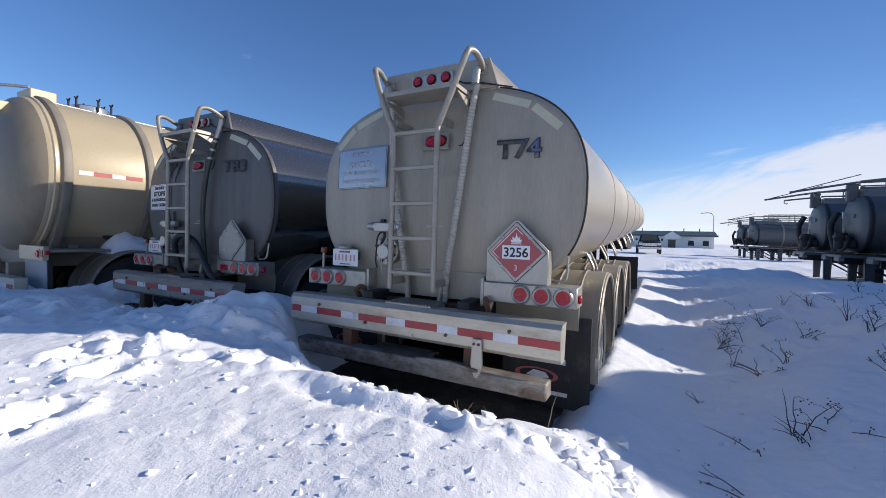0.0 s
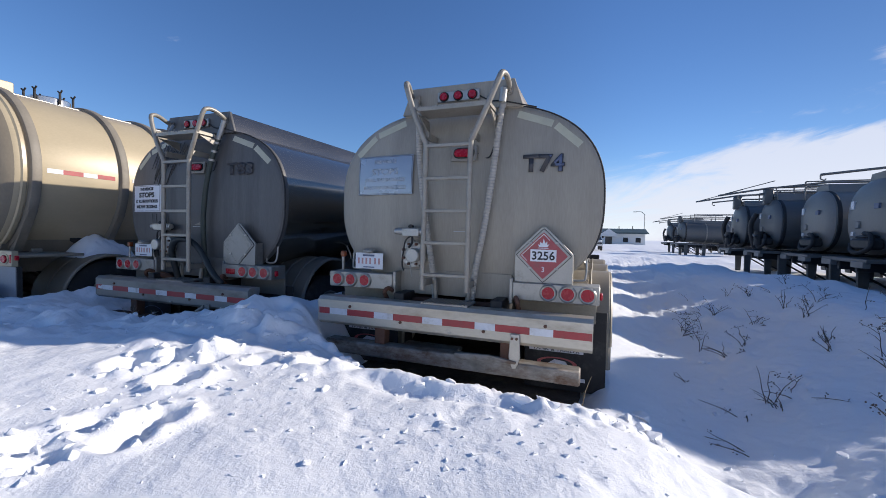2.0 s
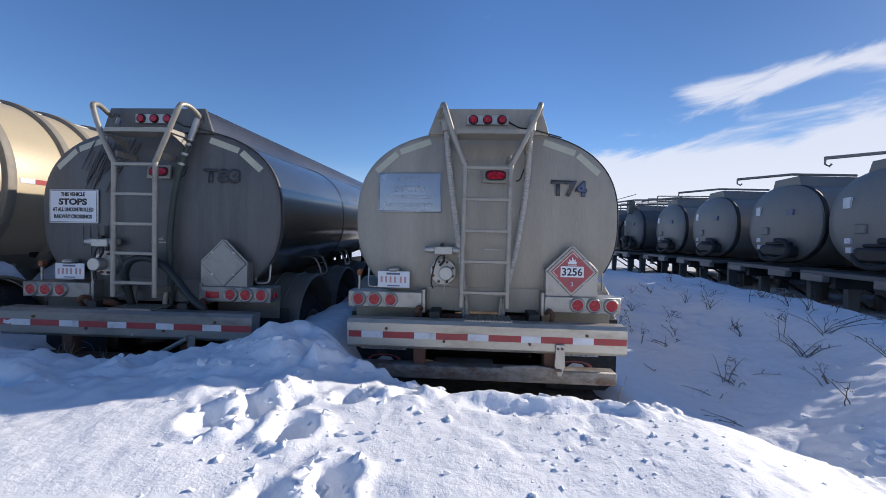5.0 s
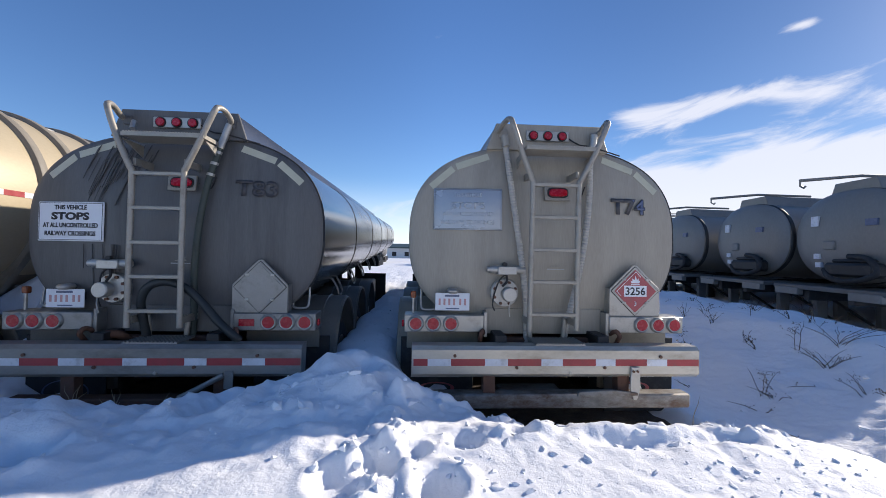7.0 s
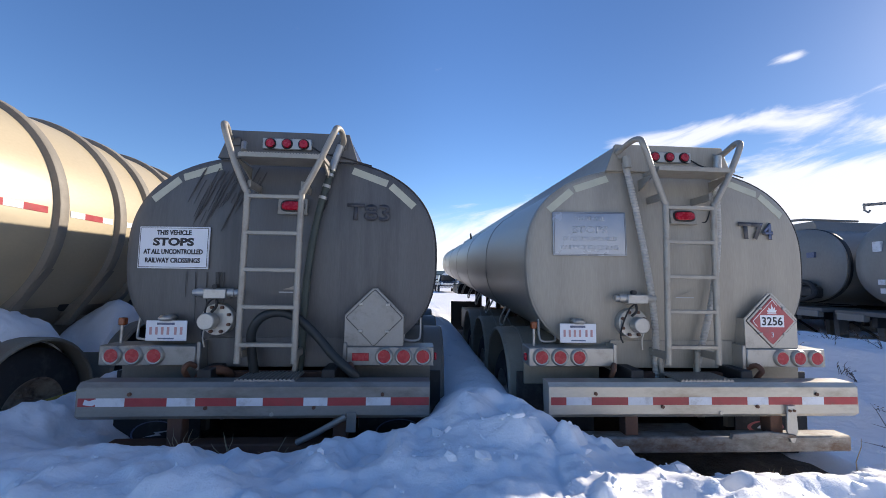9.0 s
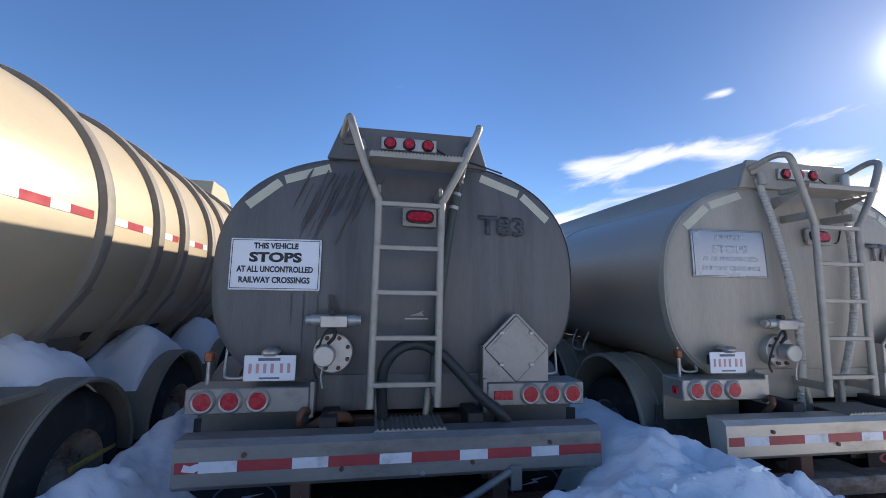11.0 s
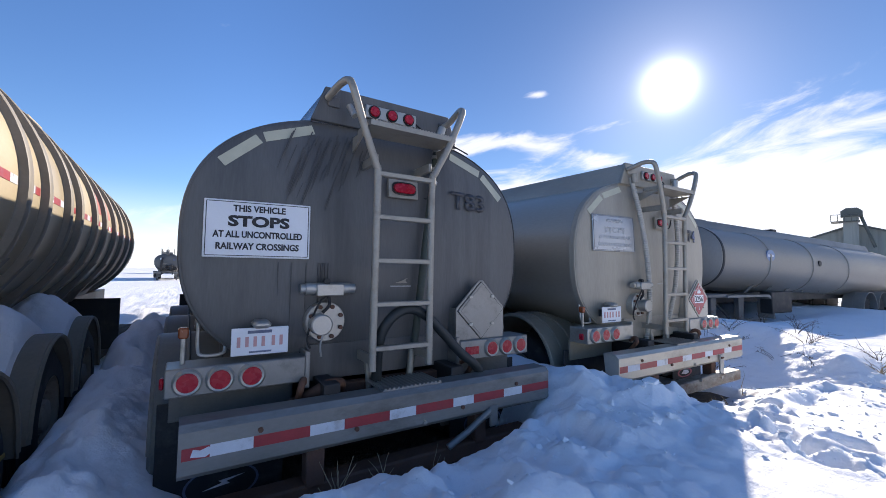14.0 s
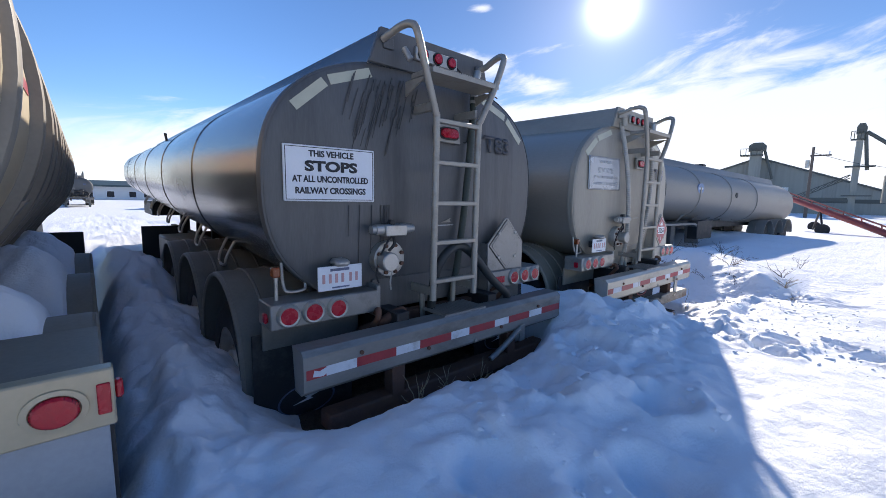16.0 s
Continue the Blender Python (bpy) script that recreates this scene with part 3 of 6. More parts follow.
def cut_up(bm, cuts):
    bmesh.ops.subdivide_edges(bm, edges=[e for e in bm.edges if e.calc_length() > 0.2], cuts=cuts, use_grid_fill=True)
    return bm


def round_lamp(parent, x, z, y, r=0.054):
    lamp = part("tail_light", disc((x, z), r, "y", y - 0.022, y, 28, bevel=0.006), M_RED, parent, "round red lens in a metal ring")
    bm = bmesh.new()
    loft([[(x + q * math.cos(a), yy, z + q * math.sin(a)) for a in (2 * math.pi * k / 28 for k in range(28))] for q, yy in ((r + 0.017, y + 0.001), (r + 0.016, y - 0.012), (r + 0.006, y - 0.024), (r - 0.004, y - 0.02))], bm, cap=False)
    part("grommet", bm, M_HOLDER, lamp, "dull metal ring")
    return lamp


def wheel(parent, x, y, z=0.5, r=0.5, w=0.26, out=1, rim_mat=None):
    """A tyre and rim; out: the side (+1 or -1 in x) on which the rim shows."""
    prof = [(0.30, -w / 2), (0.42, -w / 2 - 0.005), (0.475, -w / 2 + 0.02), (r, -w / 2 + 0.05)]
    for k in range(5):
        a = -w / 2 + 0.05 + (w - 0.1) * (k + 0.5) / 5
        prof += [(r, a - 0.012), (r - 0.012, a - 0.006), (r - 0.012, a + 0.006), (r, a + 0.012)]
    prof += [(r, w / 2 - 0.05), (0.475, w / 2 - 0.02), (0.42, w / 2 + 0.005), (0.30, w / 2)]
    seg = 40
    bm = loft([[(x + s, y + q * math.cos(2 * math.pi * k / seg), z + q * math.sin(2 * math.pi * k / seg)) for k in range(seg)] for q, s in prof], cap=False)
    tyre = part("tyre", bm, M_RUBBER, parent, "black truck tyre")
    s = out
    rim = [(0.305, w / 2 - 0.005), (0.285, w / 2 - 0.01), (0.265, w / 2 - 0.06), (0.22, w / 2 - 0.10), (0.14, w / 2 - 0.09), (0.12, w / 2 - 0.02), (0.05, w / 2), (0.001, w / 2)]
    bm = loft([[(x + s * v, y + q * math.cos(2 * math.pi * k / 30), z + q * math.sin(2 * math.pi * k / 30)) for k in range(30)] for q, v in rim], cap=False)
    for k in range(10):
        a = 2 * math.pi * k / 10
        tube([(x + s * (w / 2 - 0.1), y + 0.175 * math.cos(a), z + 0.175 * math.sin(a)), (x + s * (w / 2 - 0.06), y + 0.175 * math.cos(a), z + 0.175 * math.sin(a))], 0.014, 6, bm)
    part("rim", bm, rim_mat or M_STEEL, tyre, "dull steel rim with lug nuts")


def fender(parent, x0, x1, y, z, r, material, ribs=3, rear_drop=0.25, front_drop=0.1, label=""):
    """An arched mudguard over one axle, open below, with a rolled lip and raised bands."""
    bm = bmesh.new()
    angles = [math.pi * (-rear_drop) + (math.pi * (1 + rear_drop + front_drop)) * k / 22 for k in range(23)]

    def arc(rad, a):
        return y - rad * math.cos(a), z + rad * math.sin(a)
    xs = [x0, x0 + 0.02, x1 - 0.02, x1]
    outer = []
    for a in angles:
        row = []
        for k, x in enumerate(xs):
            rad = r - (0.025 if k in (0, 3) else 0)
            yy, zz = arc(rad, min(max(a, 0), math.pi))
            if a < 0:
                zz += r * math.sin(a) * 0.9
            if a > math.pi:
                zz -= r * math.sin(a - math.pi) * 0.9
            row.append((x, yy, zz))
        outer.append(row)
    vs = [[bm.verts.new(p) for p in row] for row in outer]
    for a, b in zip(vs, vs[1:]):
        for k in range(3):
            bm.faces.new((a[k], a[k + 1], b[k + 1], b[k]))
    bmesh.ops.recalc_face_normals(bm, faces=bm.faces)
    bmesh.ops.solidify(bm, geom=bm.faces[:], thickness=0.012)
    guard = part("fender", bm, material, parent, label)
    for k in range(ribs):
        xx = x0 + (x1 - x0) * (k + 1) / (ribs + 1)
        part("fender_rib", tube([(xx, *arc(r + 0.002, math.pi * (0.05 + 0.9 * j / 16))) for j in range(17)], 0.011, 6), material, guard)
    for xx in (x0 + 0.01, x1 - 0.01):
        part("rolled_lip", tube([(xx, *arc(r - 0.02, math.pi * j / 18)) for j in range(19)], 0.016, 6), material, guard)
    return guard


def striped_tape(parent, x0, x1, y, z0, z1, lengths):
    x, red = x0, True
    for n in lengths:
        part("reflective_tape", box(x, min(x + n, x1) - 0.001, y - 0.002, y + 0.001, z0, z1), M_REDTAPE if red else M_WHITETAPE, parent, "red reflective tape" if red else "white reflective tape", smooth=False)
        x, red = x + n, not red


def flange_valve(parent, x, z, y, outlet):
    body = part("outlet_valve", disc((x, z), 0.124, "y", y - 0.05, y + 0.03, 32, bevel=0.005), M_STEEL, parent, "bolted round steel flange with a capped outlet")
    for k in range(8):
        a = 2 * math.pi * (k + 0.5) / 8
        part("flange_bolt", disc((x + 0.1 * math.cos(a), z + 0.1 * math.sin(a)), 0.014, "y", y - 0.07, y - 0.045, 6), M_RUST, body, "rusty bolt head", smooth=False)
    part("outlet_cap", disc((x + outlet, z - 0.01), 0.066, "y", y - 0.14, y - 0.05, 24, bevel=0.008), M_STEEL, body, "dull cap")
    part("chain", tube([(x + outlet, y - 0.15, z - 0.07), (x + outlet - 0.01, y - 0.14, z - 0.13), (x + outlet, y - 0.13, z - 0.2)], 0.006, 6, smooth_steps=4), M_STEEL, body)
    zt = z + 0.21
    bm = tube([(x - 0.17, y - 0.08, zt), (x - 0.14, y - 0.08, zt)], 0.028, 14)
    tube([(x - 0.14, y - 0.08, zt), (x + 0.14, y - 0.08, zt)], 0.036, 16, bm)
    tube([(x + 0.14, y - 0.08, zt), (x + 0.17, y - 0.08, zt)], 0.03, 14, bm)
    box(x - 0.08, x + 0.09, y - 0.13, y - 0.03, zt - 0.045, zt + 0.03, 0.006, bm)
    act = part("valve_actuator", bm, M_STEEL, parent, "pale pneumatic valve cylinder")
    part("knob", disc((x - 0.01, zt + 0.045), 0.02, "y", y - 0.1, y - 0.06, 12), M_BLACK, act)
    bm = tube([(x, y - 0.08, zt - 0.03), (x + 0.01, y - 0.09, zt - 0.1), (x - 0.03, y - 0.08, z + 0.06)], 0.011, 8, smooth_steps=4)
    tube([(x + 0.02, y - 0.09, zt - 0.03), (x - 0.05, y - 0.1, zt - 0.08), (x - 0.09, y - 0.07, z + 0.02), (x - 0.11, y - 0.05, z - 0.1), (x - 0.09, y - 0.05, z - 0.16)], 0.007, 6, bm, smooth_steps=5)
    part("air_line", bm, M_RUBBER, parent, "thin black air line")


def oval_trailer(name, label, cx, shell, head, ladder, bumper, fender_mat, holder, first):
    """A tridem oval tank trailer; first: the one with a red placard and pale conduits."""
    t = thing(name, label, "tank trailer", pose(cx, 0, 0) if first else pose(cx, 3.0, 0, 0, 0, 0.5) @ pose(0, -3.0, 0), "oval tank trailers")
    # tank shell with a long taper-free body and a domed front
    rings = []
    for y, s in ((EDGE + 0.012, 0.992), (EDGE + 0.02, 1.0), (REAR + 0.9, 1.0), (5.0, 1.0), (7.2, 1.0), (9.5, 1.0), (12.4, 1.0), (FRONT, 1.0), (FRONT + 0.12, 0.97), (FRONT + 0.22, 0.85), (FRONT + 0.27, 0.5), (FRONT + 0.28, 0.05)):
        rings.append(body_ring(y, s))
    tank = part("tank", loft(rings), shell, t, "dull metal oval tank shell")
    for y in (5.2, 7.4, 9.6, 11.8, 14.0):
        part("seam_band", loft([body_ring(y + o, 1.0, d, 72) for d, o in ((0.001, -0.05), (0.007, -0.045), (0.007, 0.045), (0.001, 0.05))], cap=False), shell, tank)
    # rear head: a shallow dish inside a rolled rim
    hr = [(q, -CROWN * (1 - q * q)) for q in (0.04, 0.15, 0.3, 0.45, 0.6, 0.72, 0.82, 0.9, 0.96, 0.985)] + [(0.995, 0.004), (1.0, 0.02)]
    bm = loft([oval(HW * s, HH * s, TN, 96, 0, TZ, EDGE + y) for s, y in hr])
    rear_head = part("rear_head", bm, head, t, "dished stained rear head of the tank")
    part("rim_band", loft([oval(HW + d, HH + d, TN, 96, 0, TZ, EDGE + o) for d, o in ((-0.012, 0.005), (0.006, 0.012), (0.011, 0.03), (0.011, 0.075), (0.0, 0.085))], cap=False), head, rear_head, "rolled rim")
    seal = []
    for k in range(30):
        a = radians(72 - 100 * k / 29)
        c, s = math.cos(a), math.sin(a)
        seal.append((math.copysign(abs(c) ** (2 / TN), c) * (HW + 0.012), EDGE + 0.02, TZ + math.copysign(abs(s) ** (2 / TN), s) * (HH + 0.012)))
    part("rim_cable", tube(seal, 0.009, 7), M_RUBBER, rear_head, "black cable along the rim")
    Y = REAR - 0.028
    # spill box along the top
    prof = [(-0.56, 2.68), (-0.47, 2.915), (0.50, 2.915), (0.58, 2.68)]
    bm = slab([(x, z) for x, z in prof], "y", REAR + 0.03, 14.9, bevel=0.006)
    for v in bm.verts:
        v.co.z += top_lift(v.co.y)
    spill = part("spill_box", bm, shell, t, "long raised spill box along the top of the tank")
    part("rear_plate", slab([(-0.565, 2.685), (-0.475, 2.925), (0.505, 2.925), (0.585, 2.685)], "y", REAR - 0.005, REAR + 0.028, bevel=0.004), head, spill)
    for x in (-0.42, 0.45):
        part("bolt_pad", box(x - 0.04, x + 0.04, REAR - 0.02, REAR - 0.003, 2.79, 2.86, 0.004), head, spill)
    bar = part("marker_light_bar", box(-0.2, 0.2, REAR - 0.03, REAR - 0.004, 2.768, 2.862, 0.006), M_STEEL, t, "aluminium bar with three round red marker lights")
    for x in (-0.135, 0.0, 0.135):
        part("marker_light", disc((x, 2.815), 0.036, "y", REAR - 0.05, REAR - 0.028, 24, bevel=0.005), M_RED, bar, "round red marker lens")
        part("grommet", loft([[(x + q * math.cos(a), yy, 2.815 + q * math.sin(a)) for a in (2 * math.pi * k / 24 for k in range(24))] for q, yy in ((0.046, REAR - 0.03), (0.044, REAR - 0.04), (0.035, REAR - 0.036))], cap=False), M_RUBBER, bar)
    # ladder with hooped rails
    ly = 2.70
    lad = part("ladder", tube([(-0.21, ly, 1.07), (-0.205, ly, 1.7), (-0.20, ly, 2.30), (-0.215, ly - 0.005, 2.37), (-0.30, ly - 0.02, 2.58), (-0.385, ly - 0.02, 2.83), (-0.405, ly + 0.02, 2.885), (-0.425, ly + 0.10, 2.89), (-0.45, ly + 0.20, 2.86), (-0.46, REAR - 0.01, 2.845)], 0.024, 12, smooth_steps=4), ladder, t, "metal access ladder with bent hand rails")
    part("rail", tube([(0.20, ly, 1.07), (0.20, ly, 1.7), (0.205, ly, 2.30), (0.22, ly - 0.005, 2.37), (0.325, ly - 0.02, 2.58), (0.435, ly - 0.02, 2.83), (0.455, ly + 0.02, 2.885), (0.47, ly + 0.10, 2.885), (0.47, ly + 0.20, 2.85), (0.45, REAR - 0.01, 2.83)], 0.024, 12, smooth_steps=4), ladder, lad)
    for z in (1.205, 1.483, 1.76, 2.04, 2.32):
        part("rung", box(-0.2, 0.2, ly - 0.02, ly + 0.02, z - 0.016, z + 0.016, 0.005), ladder, lad, "flat ladder rung")
    comb = [(-0.27, 2.615), (-0.27, 2.645)]
    for k in range(28):
        x = -0.262 + k * 0.0225
        comb += [(x, 2.645), (x + 0.004, 2.654), (x + 0.014, 2.654), (x + 0.018, 2.645)]
    bm = slab(comb + [(0.37, 2.645), (0.37, 2.615)], "y", 2.66, 2.90)
    part("step_platform", bm, ladder, lad, "serrated top step")
    for x in (-0.28, 0.36):
        part("platform_bracket", slab([(2.70, 2.60), (2.95, 2.60), (2.95, 2.5)], "x", x - 0.006, x + 0.006), ladder, lad)
    for x in (-0.2, 0.2):
        for z in (1.13, 2.42 if first else 2.42):
            part("stand_off", box(x - 0.012, x + 0.012, ly + 0.02, REAR, z - 0.03, z + 0.03, 0.003), ladder, lad)
        part("foot_brace", tube([(x * 0.85, ly + 0.2, 1.14), (x * 0.78, ly + 0.19, 1.0), (x * 0.7, 2.9, 0.84)], 0.022, 10), ladder, lad)
    bm = box(-0.035, 0.20, REAR - 0.045, REAR - 0.02, 2.215, 2.35, 0.004)
    mid = part("stop_light_box", bm, ladder, t, "metal box holding an oblong red stop light")
    part("stop_light", slab([(0.085 + 0.085 * math.copysign(abs(math.cos(a)) ** 0.5, math.cos(a)), 2.285 + 0.036 * math.copysign(abs(math.sin(a)) ** 0.7, math.sin(a))) for a in (2 * math.pi * k / 32 for k in range(32))], "y", REAR - 0.07, REAR - 0.044, bevel=0.006), M_RED, mid, "oblong red lens")
    part("lens_seal", slab([(0.085 + 0.097 * math.copysign(abs(math.cos(a)) ** 0.5, math.cos(a)), 2.285 + 0.048 * math.copysign(abs(math.sin(a)) ** 0.7, math.sin(a))) for a in (2 * math.pi * k / 32 for k in range(32))], "y", REAR - 0.052, REAR - 0.045), M_RUBBER, mid)
    part("wire", tube([(0.2, REAR - 0.03, 2.29), (0.25, REAR - 0.03, 2.25), (0.31, REAR - 0.04, 2.25), (0.35, REAR - 0.04, 2.35)], 0.006, 6, smooth_steps=5), M_RUBBER, mid, "black wire")
    part("wire", tube([(0.2, REAR - 0.02, 2.80), (0.3, REAR - 0.025, 2.745), (0.42, REAR - 0.02, 2.73), (0.7, REAR - 0.0, 2.66)], 0.006, 6, smooth_steps=5), M_RUBBER, bar, "black wire")
    # aged tape chips round the rim
    def rim_z(x, inset):
        return TZ + (HH - inset) * max(1 - (abs(x) / (HW - inset)) ** TN, 0) ** (1 / TN)
    for xa, xb in ((-1.085, -0.885), (-0.845, -0.55), (0.55, 0.845), (0.885, 1.085)):
        za, zb = rim_z(xa, 0.035), rim_z(xb, 0.035)
        n = Vector((zb - za, xa - xb)).normalized() * (0.062 if xa < xb else -0.062)
        n = -n if n.y > 0 else n
        part("rim_tape", slab([(xa, za), (xb, zb), (xb + n.x, zb + n.y), (xa + n.x, za + n.y)], "y", REAR - 0.008, REAR + 0.012), M_CREAMTAPE, rear_head, "strip of aged pale reflective tape", smooth=False)
    # notice
    if first:
        n = part("notice_plate", cut_up(box(-1.04, -0.42, Y + 0.004, Y + 0.018, 1.93, 2.31, 0.004), 6), M_FADED, t, "sun-bleached metal notice with worn-off lettering")
        for z0, h, w, s in ((2.235, 0.035, 0.25, "THIS VEHICLE"), (2.125, 0.06, 0.30, "STOPS"), (2.06, 0.034, 0.46, "AT ALL UNCONTROLLED"), (1.985, 0.034, 0.48, "RAILWAY CROSSINGS")):
            words("worn_lettering", s, -0.73, z0, Y + 0.004, h, M_GHOST, n, w, 0.01, thick=0.002)
        fx0, fx1, fz0, fz1 = -1.04, -0.42, 1.93, 2.31
        nm = M_VINYL
    else:
        n = part("notice_plate", cut_up(box(-1.142, -0.562, Y + 0.004, Y + 0.018, 1.762, 2.10, 0.004), 6), M_WHITE, t, "white enamelled notice with black lettering")
        for z0, h, w, s, bd in ((2.032, 0.040, 0.285, "THIS VEHICLE", 0.032), (1.944, 0.066, 0.335, "STOPS", 0.045), (1.878, 0.041, 0.485, "AT ALL UNCONTROLLED", 0.032), (1.808, 0.041, 0.45, "RAILWAY CROSSINGS", 0.032)):
            words("lettering", s, -0.852, z0, Y + 0.004, h, M_INK, n, w, bd, label="black printed words", thick=0.0025)
        fx0, fx1, fz0, fz1 = -1.142, -0.562, 1.762, 2.10
        nm = M_INK
    for a, b, c, d in ((fx0 + 0.012, fx1 - 0.012, fz0 + 0.010, fz0 + 0.014), (fx0 + 0.012, fx1 - 0.012, fz1 - 0.014, fz1 - 0.010), (fx0 + 0.010, fx0 + 0.014, fz0 + 0.014, fz1 - 0.014), (fx1 - 0.014, fx1 - 0.010, fz0 + 0.014, fz1 - 0.014)):
        part("border_line", cut_up(box(a, b, Y + 0.002, Y + 0.0045, c, d), 6), nm, n, smooth=False)
    # fleet number
    if first:
        words("fleet_number", "T74", 0.775, 2.10, Y + 0.009, 0.155, M_VINYL, t, 0.345, 0.045, label="blue letters with a dark outline", thick=0.001)
        words("fleet_number_face", "T74", 0.775, 2.107, Y + 0.0075, 0.141, M_BLUE, t, 0.325, 0.012, thick=0.001)
    else:
        words("fleet_number", "T83", 0.69, 2.185, Y + 0.009, 0.145, M_VINYL, t, 0.355, 0.03, label="charcoal letters and numbers", thick=0.001)
    # number plate with plain bars
    px, pz = (-0.86, 1.285) if first else (-0.83, 1.28)
    pl = part("number_plate", box(px - 0.153, px + 0.153, Y - 0.06, Y - 0.052, pz - 0.078, pz + 0.078, 0.003), M_WHITE, t, "white number plate with plain bars")
    for k in range(6):
        xx = px - 0.115 + k * 0.043 + (0.012 if k > 3 else 0)
        part("bar", box(xx - 0.009, xx + 0.009, Y - 0.0625, Y - 0.0595, pz - 0.03, pz + 0.028), M_PRINT, pl, smooth=False)
    part("bar", box(px - 0.07, px + 0.06, Y - 0.0625, Y - 0.0595, pz + 0.045, pz + 0.062), M_BLUE, pl, smooth=False)
    part("bar", box(px - 0.06, px + 0.06, Y - 0.0625, Y - 0.0595, pz - 0.065, pz - 0.055), M_BLUE, pl, smooth=False)
    part("plate_lamp", box(px - 0.05, px + 0.05, Y - 0.11, Y + 0.01, pz + 0.075, pz + 0.12, 0.018), M_STEEL, pl, "rounded plate lamp housing")
    part("plate_bracket", box(px - 0.12, px + 0.12, Y - 0.052, Y + 0.01, pz - 0.02, pz + 0.05, 0.004), M_BLACK, pl)
    flange_valve(t, -0.39 if first else -0.455, 1.37, Y - 0.01, 0.03 if first else -0.045)
    # maker's small plate
    part("maker_decal", box(-0.0, 0.16, Y + 0.0075, Y + 0.010, 1.585, 1.592), M_GHOST, t, smooth=False)
    part("maker_decal", slab([(0.03, 1.61), (0.08, 1.625), (0.13, 1.645), (0.115, 1.63), (0.13, 1.61)], "y", Y + 0.0075, Y + 0.010), M_LADDER, t, "small worn emblem", smooth=False)
    # placard panel: a house shape, with the diamond frame on it
    dx, dz = (0.805, 1.402) if first else (0.768, 1.396)
    pan = part("placard_panel", slab([(dx - 0.235, 1.172), (dx + 0.235, 1.172), (dx + 0.235, dz + 0.02), (dx + 0.02, dz + 0.235), (dx - 0.02, dz + 0.235), (dx - 0.235, dz + 0.02)], "y", Y - 0.075, Y - 0.06, bevel=0.003), holder, t, "bare metal placard panel")
    part("panel_return", box(dx - 0.235, dx + 0.235, Y - 0.06, Y + 0.02, 1.172, 1.182), holder, pan)
    for s in (-1, 1):
        part("panel_return", box(dx + s * 0.233 - 0.004, dx + s * 0.233 + 0.004, Y - 0.06, Y + 0.03, 1.182, dz + 0.02), holder, pan)
    d0, d1 = 0.222, 0.196

    def diamond(r, soft=0.018):
        out = []
        for k in range(4):
            a = math.pi / 2 * k
            n = math.pi / 2 * k
            c, s = math.cos(a), math.sin(a)
            tx, tz = -s, c
            out += [(dx + c * (r - soft) - tx * soft, dz + s * (r - soft) - tz * soft), (dx + c * r * 0.985, dz + s * r * 0.985), (dx + c * (r - soft) + tx * soft, dz + s * (r - soft) + tz * soft)]
        return out
    fr = part("placard_frame", slab(diamond(d0), "y", Y - 0.083, Y - 0.074, bevel=0.002), holder, pan, "pressed metal diamond frame")
    # black plate behind the frame draws the shadow line round the diamond
    part("gasket", slab(diamond(d0 + 0.007), "y", Y - 0.0772, Y - 0.0745), M_BLACK, pan, "black plate standing for the shaded gap round the frame")
    face = part("placard", slab(diamond(d1), "y", Y - 0.087, Y - 0.082), M_PLACARD if first else holder, pan, "red flammable-liquid placard, number 3256" if first else "blank metal placard")
    for k in range(4):
        a = math.pi / 4 + math.pi / 2 * k
        part("clip", box(dx + 0.15 * math.cos(a) - 0.016, dx + 0.15 * math.cos(a) + 0.016, Y - 0.096, Y - 0.083, dz + 0.15 * math.sin(a) - 0.010, dz + 0.15 * math.sin(a) + 0.010, 0.003), M_STEEL, fr)
    if first:
        for ra, rb in ((0.181, 0.174),):
            bm = loft([[(dx + r * math.cos(math.pi / 2 * k), Y - yy, dz + r * math.sin(math.pi / 2 * k)) for k in range(4)] for r, yy in ((ra, 0.0868), (ra, 0.0878), (rb, 0.0878), (rb, 0.0868))], cap=False)
            part("border_line", bm, M_WHITE, face, smooth=False)
        part("number_panel", box(dx - 0.105, dx + 0.105, Y - 0.0885, Y - 0.0865, dz - 0.05, dz + 0.05), M_WHITE, face, smooth=False)
        words("number", "3256", dx, dz - 0.036, Y - 0.0885, 0.072, M_INK, face, 0.185, 0.02, thick=0.0008)
        words("class_number", "3", dx, dz - 0.135, Y - 0.087, 0.042, M_WHITE, face, None, 0.01, thick=0.0012)
        part("flame", slab([(dx - 0.035, dz + 0.072), (dx - 0.045, dz + 0.095), (dx - 0.028, dz + 0.088), (dx - 0.03, dz + 0.115), (dx - 0.008, dz + 0.10), (dx + 0.0, dz + 0.142), (dx + 0.014, dz + 0.102), (dx + 0.03, dz + 0.118), (dx + 0.028, dz + 0.09), (dx + 0.045, dz + 0.095), (dx + 0.035, dz + 0.072)], "y", Y - 0.0882, Y - 0.0868), M_WHITE, face, "white flame mark", smooth=False)
        part("flame_foot", box(dx - 0.04, dx + 0.04, Y - 0.0882, Y - 0.0868, dz + 0.060, dz + 0.066), M_WHITE, face, smooth=False)
